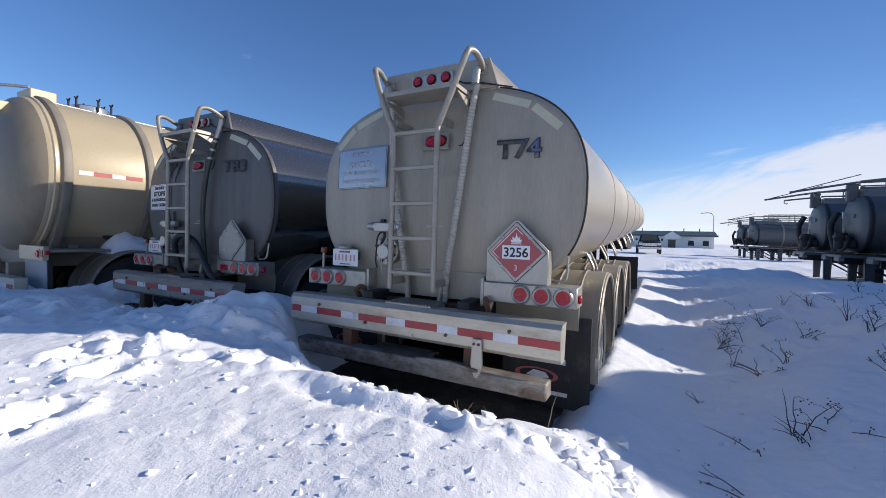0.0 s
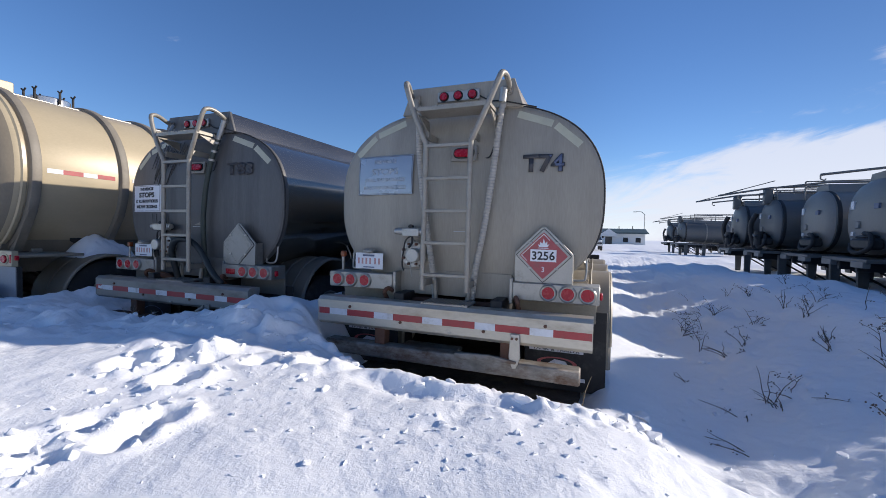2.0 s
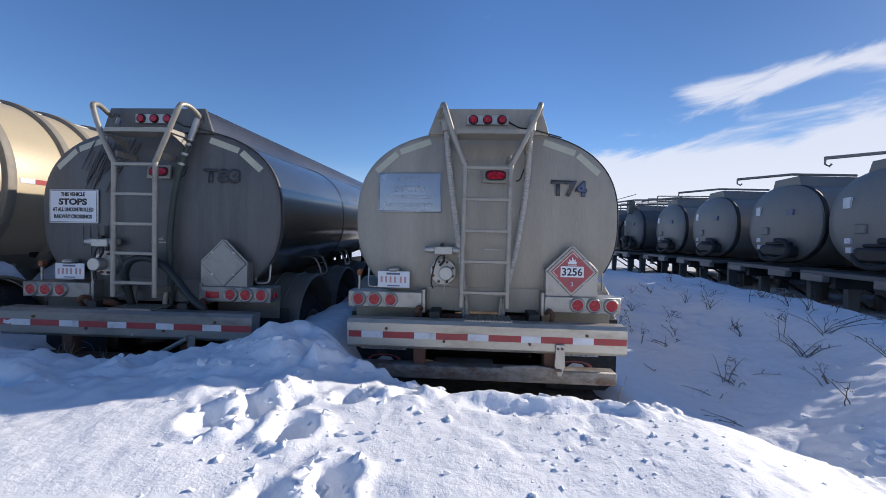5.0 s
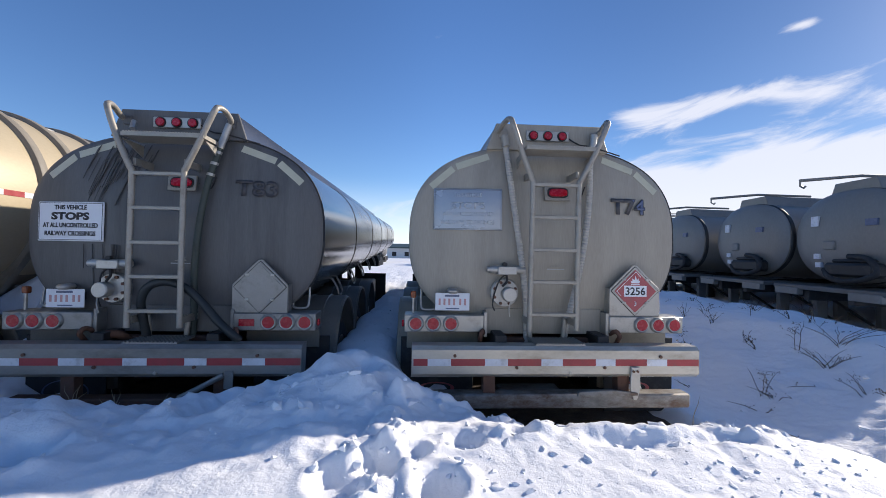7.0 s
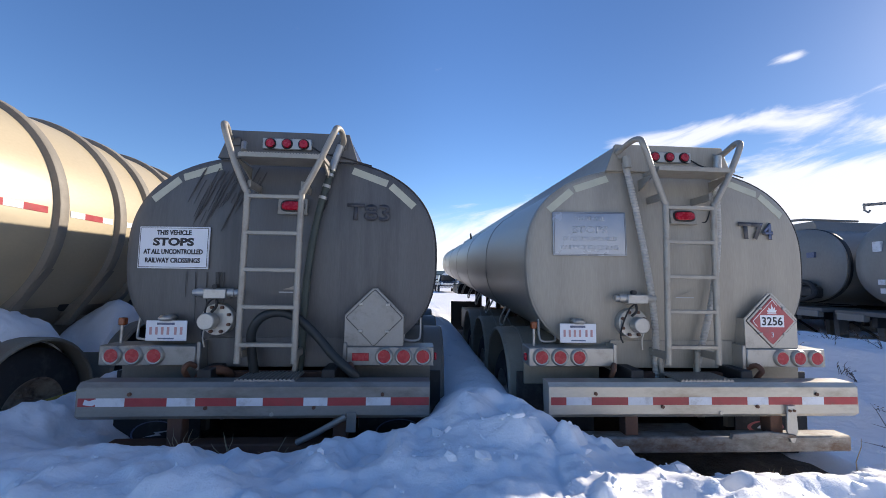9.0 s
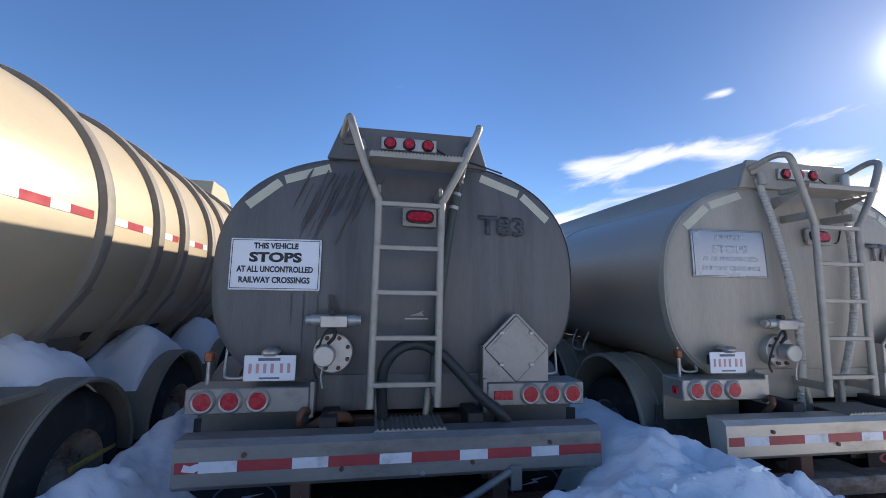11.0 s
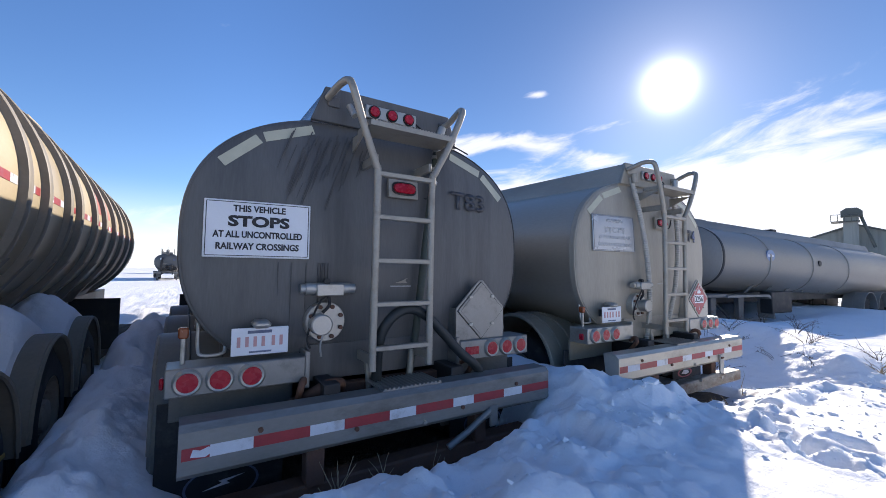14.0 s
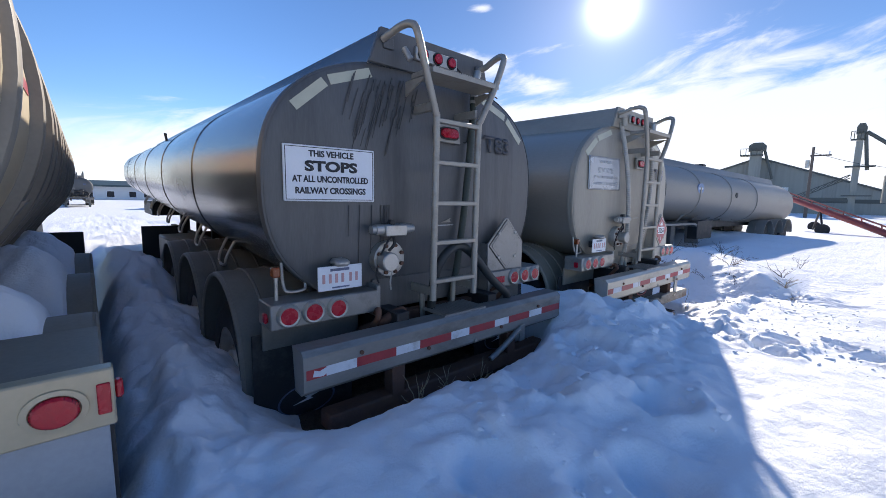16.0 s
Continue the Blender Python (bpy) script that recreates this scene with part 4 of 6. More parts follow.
    # conduits and hoses
    if first:
        part("conduit", tube([(-0.40, Y - 0.03, 2.76), (-0.385, Y - 0.035, 2.66), (-0.33, Y - 0.035, 2.2), (-0.24, Y - 0.04, 1.6), (-0.19, Y - 0.05, 1.2), (-0.175, Y - 0.06, 0.9)], 0.024, 12, smooth_steps=5, ribs=0.005, pitch=0.026), M_CONDUIT, t, "pale corrugated conduit")
        part("conduit", tube([(0.415, Y - 0.03, 2.72), (0.40, Y - 0.035, 2.6), (0.36, Y - 0.035, 2.1), (0.29, Y - 0.04, 1.6), (0.22, Y - 0.05, 1.25), (0.17, Y - 0.06, 0.9)], 0.024, 12, smooth_steps=5, ribs=0.005, pitch=0.026), M_CONDUIT, t, "pale corrugated conduit")
        part("pipe_stub", tube([(0.425, Y - 0.03, 2.83), (0.415, Y - 0.03, 2.71)], 0.032, 12), M_STEEL, t)
        part("pipe_stub", tube([(-0.41, Y - 0.03, 2.80), (-0.395, Y - 0.03, 2.70)], 0.034, 12), M_LADDER, t)
    else:
        part("hose_end", tube([(0.44, Y - 0.03, 2.82), (0.40, Y - 0.035, 2.70), (0.375, Y - 0.035, 2.60)], 0.032, 12, smooth_steps=4), M_STEEL, t, "metal hose fitting")
        part("hose", tube([(0.38, Y - 0.035, 2.62), (0.345, Y - 0.035, 2.46), (0.30, Y - 0.035, 2.25), (0.25, Y - 0.035, 1.9), (0.215, Y - 0.035, 1.5), (0.20, Y - 0.04, 1.2), (0.17, Y - 0.05, 0.9)], 0.027, 12, smooth_steps=5, ribs=0.003, pitch=0.03), M_HOSE, t, "dark green ribbed hose")
        for z, x in ((2.56, 0.365), (2.46, 0.345), (2.36, 0.322)):
            part("hose_clamp", tube([(x + 0.003, Y - 0.035, z + 0.012), (x - 0.003, Y - 0.035, z - 0.012)], 0.033, 14), M_STEEL, t)
        part("slack_hose", tube([(-0.12, Y - 0.10, 0.88), (-0.14, Y - 0.16, 1.15), (-0.13, Y - 0.2, 1.30), (-0.05, Y - 0.22, 1.41), (0.08, Y - 0.2, 1.44), (0.22, Y - 0.18, 1.38), (0.35, Y - 0.18, 1.26), (0.48, Y - 0.2, 1.12), (0.60, Y - 0.22, 1.02), (0.66, Y - 0.2, 0.96)], 0.034, 14, smooth_steps=6), M_HOSE_BLACK, t, "slack black hose looped through the ladder")
        part("hose_stub", tube([(-0.33, Y - 0.04, 2.80), (-0.31, Y - 0.09, 2.72)], 0.022, 10), M_STEEL, t)
        # drips below the top step and the notice
        bm = bmesh.new()
        rnd = random.Random(5)
        for k in range(46):
            x = -0.36 + rnd.gauss(-0.10, 0.12)
            z = 2.62 - abs(rnd.gauss(0, 0.12))
            n = rnd.uniform(0.08, 0.36)
            w = rnd.uniform(0.0015, 0.005)
            slab([(x - w, z), (x + w, z), (x + w * 0.5 - n * 0.22, z - n * 0.6), (x - n * 0.36, z - n), (x - w - n * 0.22, z - n * 0.6)], "y", Y + 0.0105, Y + 0.016, bm)
        for k in range(9):
            x, n = -0.75 + 0.4 * rnd.random(), rnd.uniform(0.15, 0.5)
            slab([(x - 0.003, 1.74), (x + 0.003, 1.74), (x + 0.001, 1.74 - n)], "y", Y + 0.0105, Y + 0.016, bm)
        part("drip_stains", bm, M_STREAK, rear_head, "dark dried drip stains", smooth=False)["kind"] = "stuff"
    if not first:
        part("rusty_pipe", tube([(-0.62, 2.98, 0.86), (-0.55, 2.86, 0.93), (-0.45, 2.82, 0.99), (-0.36, 2.86, 0.98), (-0.33, 2.95, 0.9)], 0.035, 12, smooth_steps=5), M_RUST, t, "bent rusty pipe")
        part("tape_scuff", slab([(-1.16, 0.815), (-1.10, 0.806), (-1.06, 0.83), (-1.085, 0.852), (-1.12, 0.84), (-1.15, 0.85)], "y", 2.5665, 2.569), M_WHITETAPE, t, "torn patch in the tape", smooth=False)
    # tail light boxes
    for x0, x1, lights in ((-1.285, -0.58, (-1.183, -1.032, -0.875)), (0.56, 1.25, (0.856, 1.008, 1.160))):
        tb = part("tail_light_box", box(x0, x1, Y - 0.10, Y + 0.12, 1.022, 1.172, 0.007), holder, t, "metal tail light box with three round red lights")
        for x in lights:
            round_lamp(tb, x, 1.098, Y - 0.10)
        end = x0 if x0 < 0 else x1
        s = -1 if x0 < 0 else 1
        part("side_marker", box(min(end, end + s * 0.022), max(end, end + s * 0.022), Y - 0.06, Y - 0.01, 1.06, 1.12, 0.008), M_RED, tb, "red side marker")
        if not first and x0 > 0:
            part("reflector", box(0.605, 0.735, Y - 0.106, Y - 0.099, 1.062, 1.122, 0.003), M_RED, tb, "oblong red reflector")
        inner = x1 if x0 < 0 else x0
        part("bracket_plate", box(min(inner, inner - s * 0.03), max(inner, inner - s * 0.03), Y - 0.09, Y + 0.12, 0.98, 1.20, 0.004), holder, tb)
        part("lower_apron", box(x0 + 0.02, x1 - 0.02, Y + 0.13, Y + 0.15, 0.83, 1.03, 0.004), fender_mat, tb)
    part("skirt_panel", box(-0.55, 0.53, Y + 0.02, Y + 0.035, 0.99, 1.22, 0.003), head, t)
    # amber marker on a stalk, and bent hooks beside the tail lights
    mk = part("marker_stalk", tube([(-1.21, Y + 0.02, 1.16), (-1.21, Y + 0.02, 1.32)], 0.012, 8), M_STEEL, t)
    part("amber_marker", box(-1.235, -1.185, Y - 0.0, Y + 0.05, 1.31, 1.37, 0.008), M_AMBER, mk, "amber marker lamp")
    for s in (-1, 1):
        part("tie_hook", tube([(s * 1.0, Y + 0.12, 1.42), (s * 1.0, Y + 0.10, 1.24), (s * 1.02, Y + 0.08, 1.20), (s * 1.12, Y + 0.08, 1.20), (s * 1.14, Y + 0.1, 1.25), (s * 1.14, Y + 0.12, 1.38)], 0.010, 8, smooth_steps=4), M_STEEL, t, "bent steel tie hook")
        for k in range(7):
            yy = 4.6 + 1.15 * k
            up = belly_lift(yy)
            part("tie_hook", tube([(s * 0.98, yy, up + 1.36), (s * 1.1, yy - 0.02, up + 1.16), (s * 1.12, yy, up + 1.07), (s * 1.12, yy + 0.2, up + 1.07), (s * 1.1, yy + 0.24, up + 1.16), (s * 1.0, yy + 0.25, up + 1.36)], 0.013, 8, smooth_steps=3), M_STEEL, t)
    # bumper: folded channel with tape, bolts and a step
    bm = slab([(2.57, 0.735), (2.57, 0.93), (2.60, 0.96), (2.73, 0.96), (2.73, 0.953), (2.605, 0.950), (2.58, 0.925), (2.58, 0.738), (2.61, 0.712), (2.70, 0.712), (2.70, 0.705), (2.605, 0.705)], "x", -1.21, 1.21)
    bp = part("bumper", bm, bumper, t, "long folded metal rear bumper with red and white tape", smooth=False)
    for s in (-1, 1):
        part("end_cap", slab([(2.575, 0.735), (2.575, 0.93), (2.602, 0.955), (2.73, 0.955), (2.70, 0.712), (2.608, 0.71)], "x", s * 1.204 - 0.004, s * 1.204 + 0.004), bumper, bp, smooth=False)
    striped_tape(bp, -1.195, 1.205, 2.57, 0.802, 0.858, (0.115, 0.19, 0.278, 0.19, 0.278, 0.18, 0.28, 0.168, 0.27, 0.176, 0.30))
    for x, z in ((-0.86, 0.885), (-0.35, 0.79), (0.10, 0.745), (0.39, 0.79), (0.87, 0.88)):
        part("bolt", disc((x, z), 0.013, "y", 2.558, 2.572, 10), M_RUST if z != 0.745 else M_STEEL, bp)
    comb = [(-0.18, 0.962), (-0.18, 0.972)]
    for k in range(14):
        x = -0.172 + k * 0.03
        comb += [(x, 0.972), (x + 0.006, 0.981), (x + 0.014, 0.981), (x + 0.02, 0.972)]
    bm = slab(comb + [(0.24, 0.972), (0.24, 0.962)], "y", 2.60, 2.86)
    part("step_tread", bm, M_HOLDER_GREY, bp, "serrated metal step tread", smooth=False)
    # under-ride bar
    if first:
        lb = part("under_ride_bar", box(-1.12, 1.13, 2.56, 2.70, 0.455, 0.572, 0.012), M_BAR, t, "rusty flaking lower guard bar")
        part("bent_strip", slab([(0.15, 0.56), (0.16, 0.60), (0.45, 0.615), (0.66, 0.59), (0.66, 0.57)], "y", 2.53, 2.56, bevel=0.003), M_BAR, lb, "torn metal strip")
        part("hanger_strap", slab([(0.63, 0.53), (0.60, 0.62), (0.61, 0.80), (0.68, 0.80), (0.69, 0.62), (0.66, 0.53)], "y", 2.545, 2.562, bevel=0.003), M_STEEL, lb, "galvanised hanger strap")
        for x in (0.625, 0.66):
            part("bolt", disc((x, 0.765), 0.010, "y", 2.535, 2.547, 8), M_RUST, lb)
        part("timber_scrap", box(-0.45, 0.1, 2.75, 2.95, 0.50, 0.54, 0.01), M_BAR, t, "strip of old timber behind the lower bar")
    else:
        lb = part("under_ride_bar", box(-1.05, 1.05, 2.60, 2.74, 0.42, 0.53, 0.012), M_RUST, t, "rusty lower guard bar")
        part("brace_tube", tube([(0.28, 2.57, 0.55), (0.42, 2.56, 0.62), (0.62, 2.56, 0.73)], 0.022, 10), M_BUMPER_GREY, lb, "bent brace tube")
        part("brace_plate", box(0.62, 0.69, 2.555, 2.57, 0.62, 0.76, 0.004), M_BUMPER_GREY, lb)
    for x in (-0.57, 0.57):
        part("bar_hanger", box(x - 0.05, x + 0.05, 2.60, 2.70, 0.5, 0.73, 0.006), M_RUST, lb)
    # frame, hooks, axles, wheels, fenders, flaps
    for s in (-1, 1):
        part("frame_rail", box(s * 0.45 - 0.05, s * 0.45 + 0.05, 2.72, 13.0, 0.74, 1.02, 0.006), M_BLACK, t)
        part("tow_hook", tube([(s * 0.62, 2.86, 0.90), (s * 0.62, 2.80, 0.97), (s * 0.62, 2.77, 1.01), (s * 0.60, 2.80, 1.045), (s * 0.58, 2.87, 1.01)], 0.02, 10, smooth_steps=4), M_RUST, t, "rusty tow hook")
    for y in (4.4, 5.7, 7.0, 8.3, 9.6, 10.9):
        for s in (-1, 1):
            part("saddle_post", box(s * 0.45 - 0.045, s * 0.45 + 0.045, y - 0.05, y + 0.05, 1.0, 1.08 + belly_lift(y) + 0.06, 0.005), M_BLACK, t)
    for y in (2.95, 4.4, 5.7, 7.0, 9.0, 11.0):
        part("cross_member", box(-0.4, 0.4, y - 0.04, y + 0.04, 0.76, 0.96, 0.005), M_RUST, t)
    for y in (3.80, 5.06, 6.32):
        ax = part("axle", tube([(-0.9, y, 0.5), (0.9, y, 0.5)], 0.065, 14), M_RUST, t)
        part("air_bag", tube([(0.45, y + 0.3, 0.52), (0.45, y + 0.3, 0.75)], 0.12, 16), M_RUBBER, ax)
        part("air_bag", tube([(-0.45, y + 0.3, 0.52), (-0.45, y + 0.3, 0.75)], 0.12, 16), M_RUBBER, ax)
        for s in (-1, 1):
            wheel(t, s * 1.17, y, out=s)
            wheel(t, s * 0.80, y, out=s)
            x0, x1 = sorted((s * 0.62, s * 1.36))
            fender(t, x0, x1, y, 0.62, 0.61, fender_mat, 3, 0.12, 0.08, "ribbed metal fender over the wheels")
    for s in (-1, 1):
        x0, x1 = sorted((s * 0.64, s * 1.32))
        fl = part("mud_flap", box(x0, x1, 3.10, 3.115, 0.22, 0.93, 0.004), M_RUBBER, t, "black rubber mud flap with a worn white print")
        for k in range(4):
            part("flap_bolt", disc((x0 + 0.09 + 0.14 * k, 0.88), 0.014, "y", 3.085, 3.102, 8), M_STEEL, fl)
        if first:
            xm = (x0 + x1) / 2 - (0.06 if s > 0 else 0)
            part("print_panel", box(xm - 0.24, xm + 0.22, 3.097, 3.101, 0.552, 0.592), M_WHITETAPE, fl, smooth=False)
            words("print", "TANK & TRAILER", xm - 0.01, 0.558, 3.097, 0.027, M_INK, fl, 0.40, 0.012, thick=0.001)
            part("print_bar", box(xm - 0.22, xm + 0.24, 3.097, 3.101, 0.31, 0.34), M_WHITETAPE, fl, "white bar", smooth=False)
            bm = loft([[(xm + q * 0.17 * math.cos(a), 3.1 - yy, 0.45 + q * 0.055 * math.sin(a)) for a in (2 * math.pi * k / 28 for k in range(28))] for q, yy in ((1.0, 0.0), (1.0, 0.003), (0.8, 0.003), (0.8, 0.0))], cap=False)
            part("print_ring", bm, M_PLACARD, fl, "oval ring mark", smooth=False)
            part("print_mark", slab([(xm - 0.08, 0.44), (xm - 0.02, 0.485), (xm + 0.07, 0.475), (xm + 0.10, 0.44), (xm + 0.02, 0.425)], "y", 3.096, 3.1), M_WHITETAPE, fl, smooth=False)
        else:
            xm = (x0 + x1) / 2
            bm = loft([[(xm + q * 0.2 * math.cos(a), 3.1 - yy, 0.42 + q * 0.11 * math.sin(a)) for a in (2 * math.pi * k / 28 for k in range(28))] for q, yy in ((1.0, 0.0), (1.0, 0.003), (0.93, 0.003), (0.93, 0.0))], cap=False)
            part("print_ring", bm, M_BLUE, fl, "blue oval ring mark", smooth=False)
            part("print_mark", slab([(xm - 0.1, 0.40), (xm + 0.0, 0.425), (xm - 0.02, 0.44), (xm + 0.12, 0.455), (xm + 0.02, 0.43), (xm + 0.04, 0.415)], "y", 3.096, 3.1), M_WHITETAPE, fl, smooth=False)
        part("mud_flap", box(x0, x1, 7.0, 7.012, 0.25, 0.95, 0.004), M_RUBBER, t)
        part("front_flap", box(x0, x1, 10.2, 10.22, 0.42, 1.16, 0.004), M_BLACK, t, "dark flat guard panel")
        part("landing_leg", box(s * 0.55 - 0.06, s * 0.55 + 0.06, 10.6, 10.72, 0.05, 1.5, 0.01), M_BLACK, t)
        part("side_cabinet", box(min(s * 0.6, s * 1.15), max(s * 0.6, s * 1.15), 8.0, 9.2, 0.62, 1.08, 0.02), fender_mat, t)
    part("front_bolster", box(-1.0, 1.0, 11.6, 13.4, 1.30, 1.60, 0.02), M_BLACK, t)
    lay_on_head(t)
    part("top_vent", tube([(-0.95, 9.0, 2.6), (-0.98, 9.0, 2.82)], 0.02, 8), M_BLACK, t)
    return t


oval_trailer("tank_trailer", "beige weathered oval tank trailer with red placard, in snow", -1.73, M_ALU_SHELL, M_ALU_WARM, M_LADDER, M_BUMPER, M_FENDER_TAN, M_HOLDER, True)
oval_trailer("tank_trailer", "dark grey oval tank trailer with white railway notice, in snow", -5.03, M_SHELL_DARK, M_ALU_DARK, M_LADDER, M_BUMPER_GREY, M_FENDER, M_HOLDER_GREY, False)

# ---- cream ribbed tank trailer ----
AX, AZ, AR = -8.3, 2.25, 1.14
A0, A1 = 2.22, 12.0


def ring_pts(r, y, seg=80, cx=AX, cz=AZ):
    return [(cx + r * math.cos(2 * math.pi * k / seg), y, cz + r * math.sin(2 * math.pi * k / seg)) for k in range(seg)]


def ribbed_trailer():
    t = thing("ribbed_tank_trailer", "cream round ribbed tank trailer with snow on its fenders", "tank trailer", pose(AX - 0.02, 0, 0, 0, 0, 0.95))
    inv = Matrix.Translation((-AX, 0, 0))

    def p(name, bm, m, parent=t, label="", smooth=True):
        bmesh.ops.transform(bm, matrix=inv, verts=bm.verts)
        return part(name, bm, m, parent, label, smooth)
    dome = [(0.04, -0.36), (0.3, -0.345), (0.55, -0.29), (0.75, -0.21), (0.88, -0.12), (0.96, -0.04), (1.0, 0.05)]
    tank = p("tank", loft([ring_pts(AR * s, A0 + y) for s, y in dome] + [ring_pts(AR, y) for y in (4, 6, 8, 10, A1)] + [ring_pts(AR * s, A1 + 0.3 - 0.3 * s) for s in (0.9, 0.6, 0.05)]), M_CREAM, t, "cream painted round tank shell")
    # second skin over the dome, its paint darkened to carry the shade there
    p("rear_dome", loft([ring_pts(AR * s * 1.003, A0 + y - 0.004) for s, y in dome[:-1]] + [ring_pts(AR * 1.004, A0 + 0.07)]), M_CREAM_SHADED, tank, "cream rear dome, darkened for its shade")
    p("head_seam", loft([ring_pts(AR + d, A0 + o) for d, o in ((0.001, 0.06), (0.02, 0.075), (0.02, 0.11), (0.001, 0.125))], cap=False), M_CREAM, tank)
    ribs = (2.42, 3.46, 4.22, 4.74, 5.48, 5.98, 6.85, 7.6, 8.5, 9.4, 10.3, 11.2)
    for y in ribs:
        p("rib", loft([ring_pts(AR + d, y + o) for d, o in ((0.0, -0.065), (0.048, -0.05), (0.053, -0.04), (0.053, 0.04), (0.048, 0.05), (0.0, 0.065))], cap=False), M_CREAM_DIRTY, t, "raised stiffening ring")
    # tape dashes on the side towards the neighbours
    for a, b in zip(ribs, ribs[1:]):
        y, red, n = a + 0.12, False, 0
        while y < b - 0.14 and n < 4:
            e = min(y + (0.23 if red else 0.17), b - 0.1)
            own = bmesh.new()
            vs = []
            for aa in (-0.2, 2.8):
                for yy in (y, e):
                    for d in (0.001, 0.004):
                        vs.append(own.verts.new((AX + (AR + d) * math.cos(radians(aa)), yy, AZ + (AR + d) * math.sin(radians(aa)))))
            for f in ((0, 1, 3, 2), (4, 6, 7, 5), (0, 2, 6, 4), (1, 5, 7, 3), (0, 4, 5, 1), (2, 3, 7, 6)):
                own.faces.new([vs[k] for k in f])
            p("reflective_tape", own, M_REDTAPE if red else M_WHITETAPE, t, "", False)
            y, red, n = e, not red, n + 1
    # faded red lettering as plain bars
    for y0, y1 in ((7.22, 7.5), (7.55, 7.8), (8.0, 8.3)):
        own = bmesh.new()
        rows = [[own.verts.new((AX + (AR + 0.003) * math.cos(radians(a)), yy, AZ + (AR + 0.003) * math.sin(radians(a)))) for a in (8, 12, 16, 20, 24, 28)] for yy in (y0, y1)]
        for k in range(5):
            own.faces.new((rows[0][k], rows[0][k + 1], rows[1][k + 1], rows[1][k]))
        p("lettering_bar", own, M_PINK, t, "faded red bar", False)
    # saddle skirt with oval hand holes, both sides
    for s in (-1, 1):
        bm = bmesh.new()
        top, bot = [], []
        N = 60
        holes = (3.1, 4.15, 5.2, 6.4)
        for k in range(N + 1):
            y = 2.3 + 8.0 * k / N
            top.append(bm.verts.new((AX + s * 0.86, y, 1.60)))
            bot.append(bm.verts.new((AX + s * 0.56, y, 1.18)))
        for k in range(N):
            bm.faces.new((top[k], top[k + 1], bot[k + 1], bot[k]))
        bmesh.ops.recalc_face_normals(bm, faces=bm.faces)
        bmesh.ops.solidify(bm, geom=bm.faces[:], thickness=0.02)
        sk = p("saddle_skirt", bm, M_CREAM_DIRTY, t, "sloping skirt below the tank")
        for y in holes:
            own = bmesh.new()
            c = Vector((AX + s * (0.71 + 0.016), y, 1.39))
            u, v = Vector((0, 1, 0)), Vector((s * 0.30, 0, 0.42)).normalized()
            nrm = u.cross(v) * (1 if s > 0 else -1)
            ra = [own.verts.new(c + u * 0.115 * math.cos(a) + v * 0.085 * math.sin(a) + Vector((s * 0.014, 0, -0.010))) for a in (2 * math.pi * k / 28 for k in range(28))]
            own.faces.new(ra)
            p("hand_hole", own, M_BLACK, sk, "dark oval opening", False)
        for y in ribs[:9]:
            own = slab([(AX + s * 1.02, 1.72), (AX + s * 0.90, 1.50), (AX + s * 0.58, 1.16), (AX + s * 0.70, 1.16), (AX + s * 1.10, 1.75)], "y", y - 0.045, y + 0.045)
            p("gusset", own, M_CREAM_DIRTY, t)
    for s in (-1, 1):
        p("frame_rail", box(AX + s * 0.52 - 0.06, AX + s * 0.52 + 0.06, 2.3, 12.6, 0.92, 1.18, 0.008), M_CREAM_DIRTY)
        for k in range(8):
            p("rail_clip", box(AX + s * 0.62 - 0.03, AX + s * 0.62 + 0.03, 2.6 + 0.62 * k, 2.72 + 0.62 * k, 1.17, 1.24, 0.008), M_STEEL)
        for y in (3.2, 4.6, 6.0):
            fender(t, AX + s * 0.62 - AX if s > 0 else -1.32, 1.32 if s > 0 else -0.62, y, 0.56, 0.61, M_CREAM_DIRTY, 1, 0.02, 0.02, "broad dirty taupe fender")
            wheel(t, s * 1.15, y, 0.54, 0.54, 0.28, s, M_RIM)
            wheel(t, s * 0.80, y, 0.54, 0.52, 0.28, s, M_STEEL)
        p("deck_plate", box(min(AX + s * 0.62, AX + s * 1.27), max(AX + s * 0.62, AX + s * 1.32), 2.14, 2.85, 1.16, 1.195, 0.006), M_CREAM_DIRTY)
        p("front_guard", box(min(AX + s * 0.6, AX + s * 1.25), max(AX + s * 0.6, AX + s * 1.25), 8.9, 8.95, 0.35, 1.18, 0.01), M_BLACK, t, "dark flat guard panel")
    for y in (3.2, 4.6, 6.0):
        p("axle", tube([(AX - 0.8, y, 0.54), (AX + 0.8, y, 0.54)], 0.065, 12), M_RUST)
    # tail panels, lights, white flaps, bumper
    for s in (-1, 1):
        x0, x1 = sorted((AX + s * 0.58, AX + s * 1.345))
        tp = p("tail_panel", box(x0, x1, 2.10, 2.16, 1.055, 1.245, 0.006), M_CREAM, t, "cream tail panel with a red lamp")
        xl = AX + s * 1.205
        p("tail_light", slab([(xl + 0.056 * math.cos(a), 1.145 + 0.047 * math.sin(a)) for a in (2 * math.pi * k / 30 for k in range(30))], "y", 2.075, 2.10, bevel=0.007), M_RED, tp, "oval red lens")
        p("grommet", loft([[(xl + q * 1.19 * math.cos(a), yy, 1.145 + q * math.sin(a)) for a in (2 * math.pi * k / 30 for k in range(30))] for q, yy in ((0.066, 2.101), (0.064, 2.092), (0.05, 2.090), (0.046, 2.098))], cap=False), M_CREAM, tp)
        xr = AX + s * 1.317
        p("reflector", box(xr - 0.017, xr + 0.017, 2.093, 2.101, 1.10, 1.20, 0.003), M_RED, tp, "red reflector")
